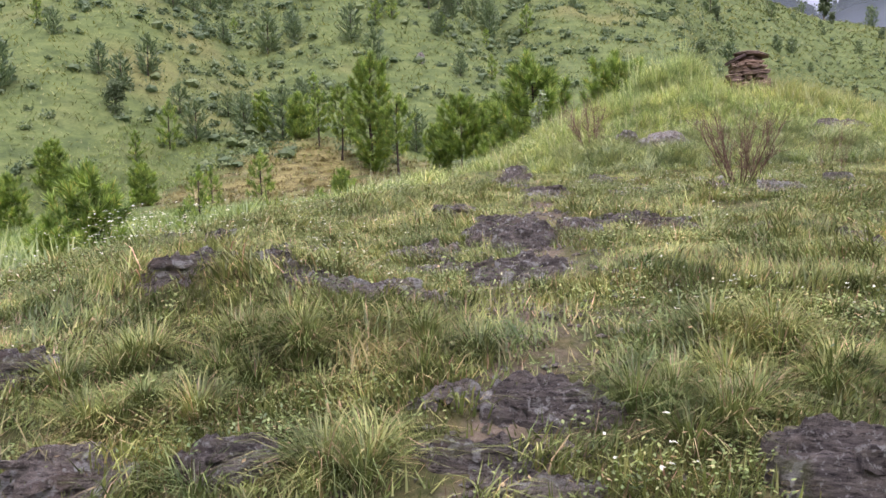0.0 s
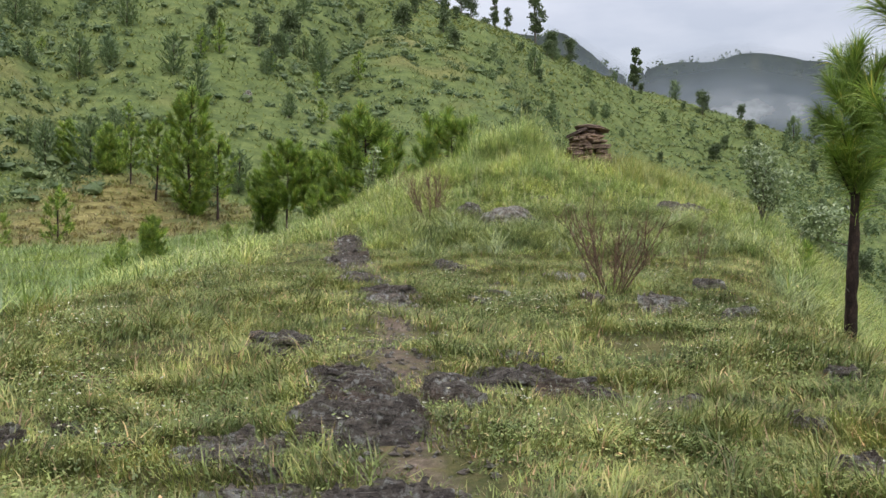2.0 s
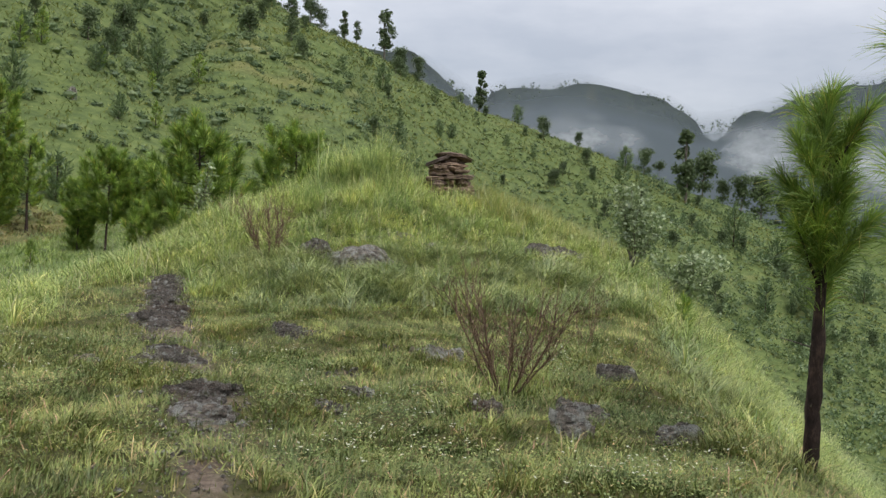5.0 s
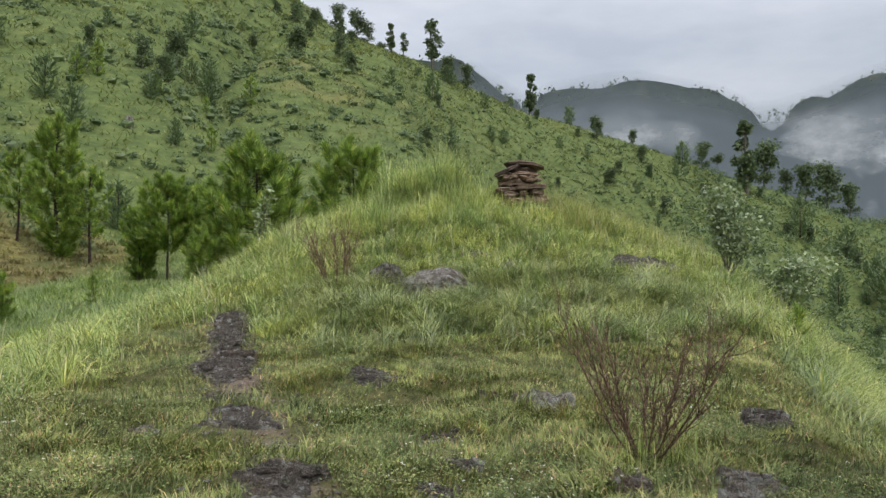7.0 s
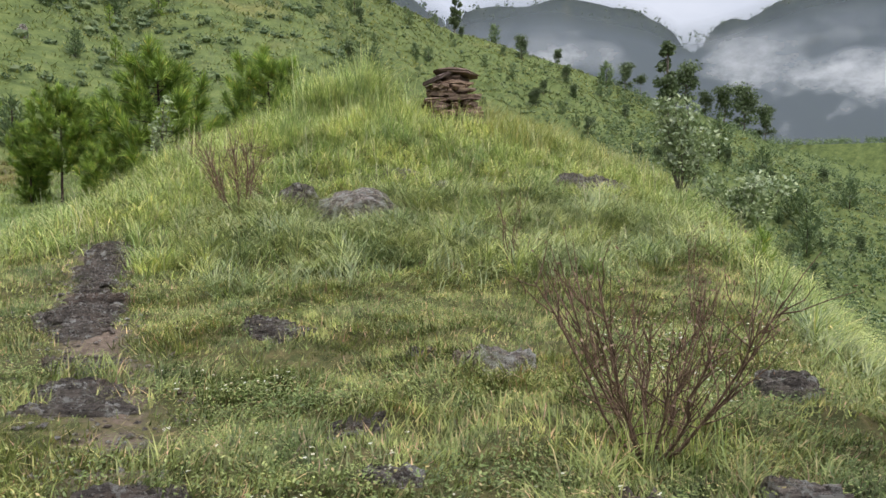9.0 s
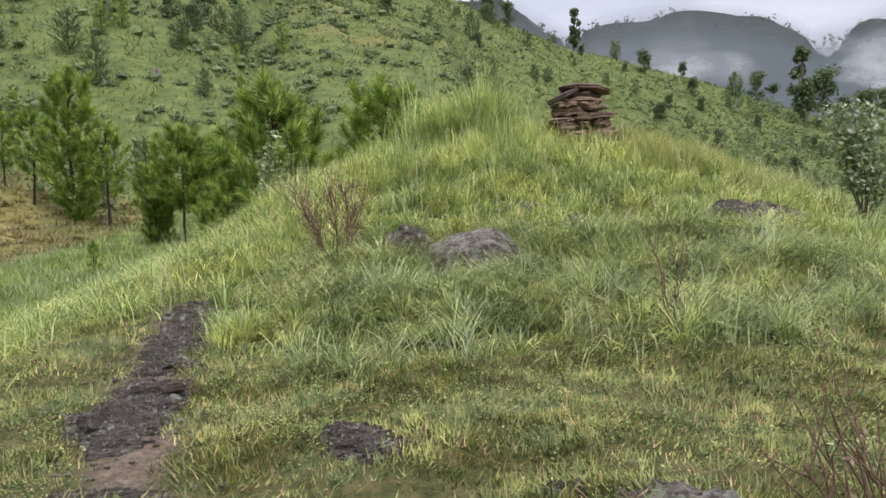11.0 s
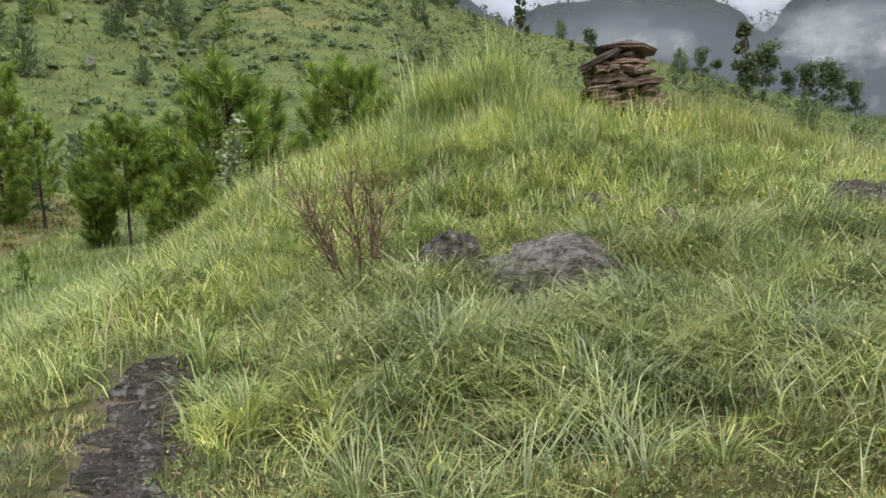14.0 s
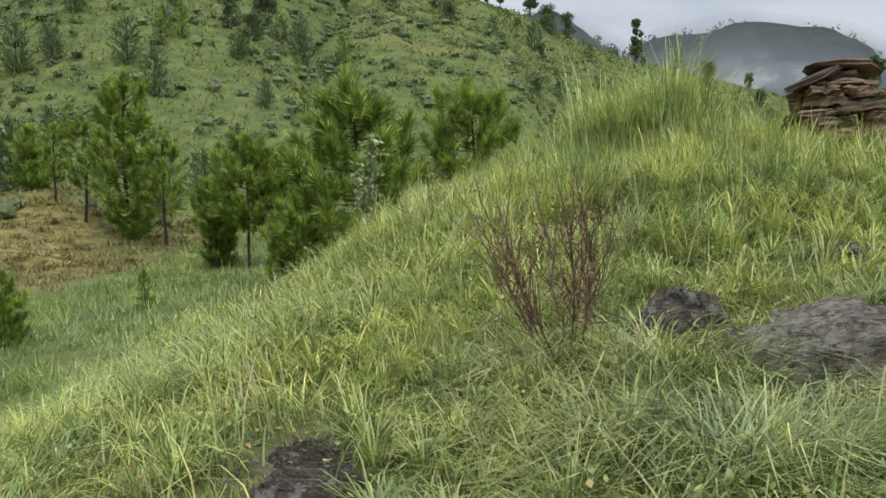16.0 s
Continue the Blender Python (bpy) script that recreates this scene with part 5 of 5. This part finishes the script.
def off_path(x, y):
    d = np.abs(x - path_x(y) + 0.12 * waves(x, y, 0.9, 71))
    strip = np.maximum(np.clip((d - 0.16) / 0.34, 0, 1), np.clip((y - 16.6) / 1.5, 0, 0.9))
    return np.maximum(strip, np.clip(0.25 + 0.9 * waves(x, y, 1.1, 72), 0, 0.75) * (y < 12))


def bare_patch(x, y):
    return np.clip(1.15 - 1.3 * np.clip(waves(x, y, 1.2, 73) - 0.45, 0, 1), 0.15, 1)


def patch_field(x, y, size, seed, lo, hi):
    return np.clip((waves(x, y, size, seed) - lo) / (hi - lo), 0, 1)


def clumped(base, tall, wide, lean, per, radius):
    """Several blades from each foot."""
    n = len(base)
    b = np.repeat(base, per, axis=0) + np.concatenate([rng.normal(0, radius, (n * per, 2)), np.zeros((n * per, 1))], axis=1)
    return b, np.repeat(tall, per) * rng.uniform(0.6, 1.15, n * per), np.full(n * per, wide) * rng.uniform(0.7, 1.3, n * per), rng.uniform(*lean, n * per), np.repeat(3.0 * waves(base[:, 0], base[:, 1], 1.7, 83), per) + rng.normal(0, 1.1, n * per)


def grass(name, label, feet, low, high, wide, lean, per, radius, mat, segments=2):
    tall = rng.uniform(low, high, len(feet)) * (1 + 0.35 * waves(feet[:, 0], feet[:, 1], 1.3, 81))
    v, p = blades(*clumped(feet, np.maximum(0.03, tall), wide, lean, per, radius), segments)
    return tagged(new(name, raw_mesh(name, v, p, mat)), label, "grass", kind="stuff")


short = scatter(150000, -4.5, 6.8, 1.6, 18, lambda x, y: off_path(x, y) * bare_patch(x, y) * (1 - 0.85 * mound_mask(x, y)))
grass("short_turf", "short trampled green and straw turf", short, 0.045, 0.115, 0.0095, (0.2, 1.1), 5, 0.05, TURF, 1)
close_turf = scatter(26000, -3.6, 2.6, 1.6, 6.5, lambda x, y: off_path(x, y))
grass("near_turf", "dense short green turf with straw", close_turf, 0.045, 0.12, 0.007, (0.2, 1.1), 5, 0.04, TURF, 1)
tufts = scatter(3400, -4.2, 3.2, 1.8, 12, lambda x, y: off_path(x, y) * patch_field(x, y, 1.5, 91, -0.1, 0.9))
grass("grass_tufts", "arching green grass tufts", tufts, 0.10, 0.26, 0.007, (0.5, 1.35), 30, 0.04, TURF, 3)
mound = scatter(25000, -6.0, 8.5, 11, 26, lambda x, y: mound_mask(x, y) * off_path(x, y) * (0.55 + 0.45 * patch_field(x, y, 1.4, 92, -0.6, 0.5)))
face = (mound[:, 1] < 19.2) & (mound[:, 0] > -2.2) & (mound[:, 0] < 3.6)
grass("tall_grass", "tall yellow-green grass on the mound and its edges", mound[~face], 0.22, 0.46, 0.0115, (0.5, 1.5), 7, 0.07, TALL, 3)
grass("mound_grass", "shorter matted grass on the mound's face", mound[face], 0.14, 0.32, 0.011, (0.6, 1.6), 12, 0.07, TALL, 2)
front = scatter(8000, -1.4, 4.6, 12.2, 17.6, lambda x, y: mound_mask(x, y) * (0.5 + 0.5 * patch_field(x, y, 1.2, 93, -0.5, 0.5)))
grass("lying_grass", "long grey-green grass lying over in wet swirls", front, 0.26, 0.58, 0.009, (0.8, 1.6), 9, 0.06, BLUE_GRASS, 3)
plume = np.stack([rng.normal(0.62, 0.42, 620), rng.normal(23.0, 0.40, 620)], axis=1)
plume = np.concatenate([plume, height(plume[:, 0], plume[:, 1])[:, None]], axis=1)
grass("plume_grass", "tall seeding grass clump on the crest", plume, 0.75, 1.3, 0.012, (0.15, 0.8), 9, 0.07, TALL, 3)
crest = scatter(6000, -3, 8, 20, 26, lambda x, y: np.clip((height(x, y) - 2.4) / 1.0, 0, 1))
grass("crest_grass", "seeding yellow-green grass along the crest", crest[crest[:, 0] < 2.9], 0.35, 0.65, 0.013, (0.15, 0.7), 7, 0.06, TALL)
grass("yellow_grass", "yellowing flowering grass beside the cairn", crest[crest[:, 0] >= 2.9], 0.35, 0.62, 0.013, (0.15, 0.7), 8, 0.06, YELLOW)
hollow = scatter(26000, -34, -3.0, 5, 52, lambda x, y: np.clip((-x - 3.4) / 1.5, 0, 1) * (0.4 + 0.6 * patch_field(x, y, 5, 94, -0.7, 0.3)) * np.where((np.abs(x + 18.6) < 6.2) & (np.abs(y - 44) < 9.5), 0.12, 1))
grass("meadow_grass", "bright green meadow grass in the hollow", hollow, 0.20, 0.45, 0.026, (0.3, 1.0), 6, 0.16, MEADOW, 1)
straw = scatter(6500, -27, -10, 32, 56, lambda x, y: np.clip(1.6 * np.exp(-((x + 18.6) / 6.4) ** 4 - ((y - 44) / 9.5) ** 4) - 0.3, 0, 1) * (0.35 + 0.65 * patch_field(x, y, 2.5, 97, -0.6, 0.4)))
grass("lying_straw", "brown dry grass lying in mats on the bank", straw, 0.18, 0.42, 0.034, (0.9, 1.5), 7, 0.15, STRAW)
east = scatter(9000, 3.5, 15, 3, 26, lambda x, y: np.clip((x - (2.0 + 0.2 * y)) / 1.0, 0, 1) * np.clip((y - 8.5) / 4, 0.12, 1))
grass("slope_grass", "grass on the falling slope", east, 0.2, 0.45, 0.015, (0.3, 1.0), 7, 0.10, BLUE_GRASS, 1)


outer = scatter(34000, -12, 13, -9, 13, lambda x, y: np.where((x > -4.3) & (x < 6.6) & (y > 1.8), 0.0, 0.9) * off_path(x, y))
grass("outer_turf", "rough turf on the spur's flanks and behind the start", outer, 0.06, 0.18, 0.016, (0.3, 1.1), 5, 0.08, TURF, 1)


def fountains(name, label, feet, low, high, wide, per, mat):
    """Tussocks whose blades spring from one crown and arch outwards all round."""
    n = len(feet)
    b = np.repeat(feet, per, axis=0)
    az = rng.uniform(0, 6.283, n * per)
    b = b + np.stack([np.cos(az), np.sin(az), np.zeros(n * per)], axis=1) * rng.uniform(0.0, 0.06, (n * per, 1))
    tall = np.repeat(rng.uniform(low, high, n), per) * rng.uniform(0.55, 1.15, n * per)
    v, p = blades(b, tall, wide * rng.uniform(0.7, 1.3, n * per), rng.uniform(0.25, 1.5, n * per), az + rng.normal(0, 0.3, n * per), 3)
    return tagged(new(name, raw_mesh(name, v, p, mat)), label, "grass", kind="stuff")


crowns = scatter(1500, -5.5, 7.0, 12, 25, lambda x, y: mound_mask(x, y) * off_path(x, y))
fountains("mound_tussocks", "arching grass tussocks standing out of the mound grass", crowns, 0.28, 0.52, 0.010, 42, TALL)
wet = scatter(420, -1.6, 4.6, 12.4, 17.4, lambda x, y: mound_mask(x, y))
fountains("wet_tussocks", "long wet grey-green tussocks flopping outwards", wet, 0.24, 0.46, 0.0075, 46, BLUE_GRASS)
coarse = np.concatenate([rng.normal((cx, cy), 0.10, (5, 2)) for cx, cy in ((-1.95, 2.9), (-1.5, 3.0), (-0.74, 3.3), (-0.82, 2.4), (0.2, 3.0), (0.5, 3.4), (0.28, 2.7), (-1.7, 2.55), (-1.25, 3.2), (0.75, 3.1))])
coarse = np.concatenate([coarse, height(coarse[:, 0], coarse[:, 1])[:, None] - 0.01], axis=1)
fountains("coarse_tussocks", "large arching green and straw tussocks beside the first rocks", coarse, 0.16, 0.27, 0.0048, 190, TURF)
lip = scatter(230, -3.6, 2.6, 2.2, 8.0, lambda x, y: off_path(x, y) * patch_field(x, y, 1.1, 102, -0.3, 0.5))
fountains("turf_tussocks", "coarse green tussocks standing out of the trampled turf", lip, 0.12, 0.22, 0.0055, 70, TURF)


litter = scatter(9000, -4.0, 4.0, 1.8, 17, lambda x, y: 0.25 + 0.75 * patch_field(x, y, 1.3, 98, 0.0, 0.7))
grass("dry_litter", "dead brown grass stems lying in the turf", litter, 0.06, 0.16, 0.005, (1.1, 1.7), 5, 0.06, STRAW, 1)
thatch = scatter(2200, -3.2, 6.2, 13.5, 23, lambda x, y: mound_mask(x, y) * patch_field(x, y, 1.6, 103, 0.05, 0.6))
grass("mound_thatch", "olive-brown dead grass matted through the mound", thatch, 0.16, 0.34, 0.011, (0.9, 1.7), 9, 0.09, STRAW, 2)
dead = scatter(110, -2.6, 0.2, 2.3, 4.4, lambda x, y: off_path(x, y) * patch_field(x, y, 0.9, 88, 0.0, 0.6))
grass("dead_tufts", "arching brown dead grass tufts hanging over the lip", dead, 0.13, 0.24, 0.006, (1.1, 1.7), 26, 0.05, STRAW, 3)
stalks = scatter(2600, -4.5, 6.5, 12, 25, lambda x, y: mound_mask(x, y))
grass("pale_stalks", "pale seeding grass stalks on the mound", stalks, 0.35, 0.72, 0.007, (0.2, 0.9), 2, 0.10, STALK, 3)


def herbs(name, label, feet, leaves, radius, leaf, tall, mat):
    """Low broad-leaved weeds: leaves scattered through a small dome."""
    c = np.repeat(feet, leaves, axis=0)
    n = len(c)
    c = c + np.stack([rng.normal(0, radius, n), rng.normal(0, radius, n), rng.uniform(0.01, tall, n)], axis=1)
    az, up = rng.uniform(0, 6.283, n), rng.uniform(-0.1, 0.6, n)
    size = leaf * rng.uniform(0.5, 1.3, n)[:, None]
    a = np.stack([np.cos(az), np.sin(az), up], axis=1)
    b = np.stack([-np.sin(az), np.cos(az), rng.uniform(-0.3, 0.3, n)], axis=1)
    v, p = diamonds(c, a * size, b * size * 0.55)
    return tagged(new(name, raw_mesh(name, v, p, mat)), label, "herbs", kind="stuff")


mound_herbs = scatter(3800, -5.0, 7.0, 13, 24, lambda x, y: mound_mask(x, y) * patch_field(x, y, 2.0, 99, -0.1, 0.6))
herbs("mound_herbs", "low leafy herbs among the mound grass", mound_herbs, 20, 0.11, 0.022, 0.30, WEED)
weeds = scatter(21000, -4.2, 4.8, 1.8, 15, lambda x, y: off_path(x, y) * patch_field(x, y, 1.7, 95, -0.8, 0.5) * (1 - 0.7 * mound_mask(x, y)))
herbs("low_herbs", "low leafy weeds among the turf", weeds, 24, 0.06, 0.0095, 0.085, WEED)
patches = scatter(1500, -3.6, 3.4, 2.0, 12, lambda x, y: off_path(x, y) * patch_field(x, y, 2.3, 96, 0.1, 0.7))
herbs("tall_herbs", "leafy weed clumps with pale flowers", patches, 95, 0.085, 0.0095, 0.20, WEED)
bloom = patches[rng.rand(len(patches)) < 0.5]
umbel = np.stack([rng.normal(-2.75, 0.25, 40), rng.normal(4.4, 0.25, 40)], axis=1)
umbel = np.concatenate([umbel, height(umbel[:, 0], umbel[:, 1])[:, None] + 0.12], axis=1)
flowers = np.repeat(np.concatenate([bloom, umbel]), 7, axis=0)
flowers = flowers + np.stack([rng.normal(0, 0.10, len(flowers)), rng.normal(0, 0.10, len(flowers)), rng.uniform(0.10, 0.27, len(flowers))], axis=1)
herbs("pale_wildflowers", "tiny creamy white wildflowers", flowers, 3, 0.006, 0.008, 0.008, PETAL)


def path_gravel():
    """Loose chips of stone along the worn line."""
    n = 7000
    y = rng.uniform(2.0, 17.0, n)
    x = path_x(y) + rng.normal(0, 0.24, n)
    size = 0.004 + 0.024 * rng.rand(n) ** 4
    c = np.stack([x, y, height(x, y) + size * 0.2], axis=1)
    corner = np.array([[1, 0, 0], [0, 1, 0], [-1, 0, 0], [0, -1, 0], [0, 0, 0.6], [0, 0, -0.6]])
    spin = rng.uniform(0, 6.28, n)
    k = corner[None] * size[:, None, None] * rng.uniform(0.6, 1.4, (n, 6, 1))
    kx, ky = k[..., 0] * np.cos(spin)[:, None] - k[..., 1] * np.sin(spin)[:, None], k[..., 0] * np.sin(spin)[:, None] + k[..., 1] * np.cos(spin)[:, None]
    v = (c[:, None, :] + np.stack([kx, ky, k[..., 2]], axis=-1)).reshape(-1, 3)
    f = np.array([[0, 1, 4], [1, 2, 4], [2, 3, 4], [3, 0, 4], [1, 0, 5], [2, 1, 5], [3, 2, 5], [0, 3, 5]])
    return tagged(new("path_gravel", raw_mesh("path_gravel", v, [(np.arange(n)[:, None, None] * 6 + f[None]).reshape(-1, 3)], PALE_ROCK)), "small loose stone chips on the worn path", "gravel", kind="stuff")


path_gravel()
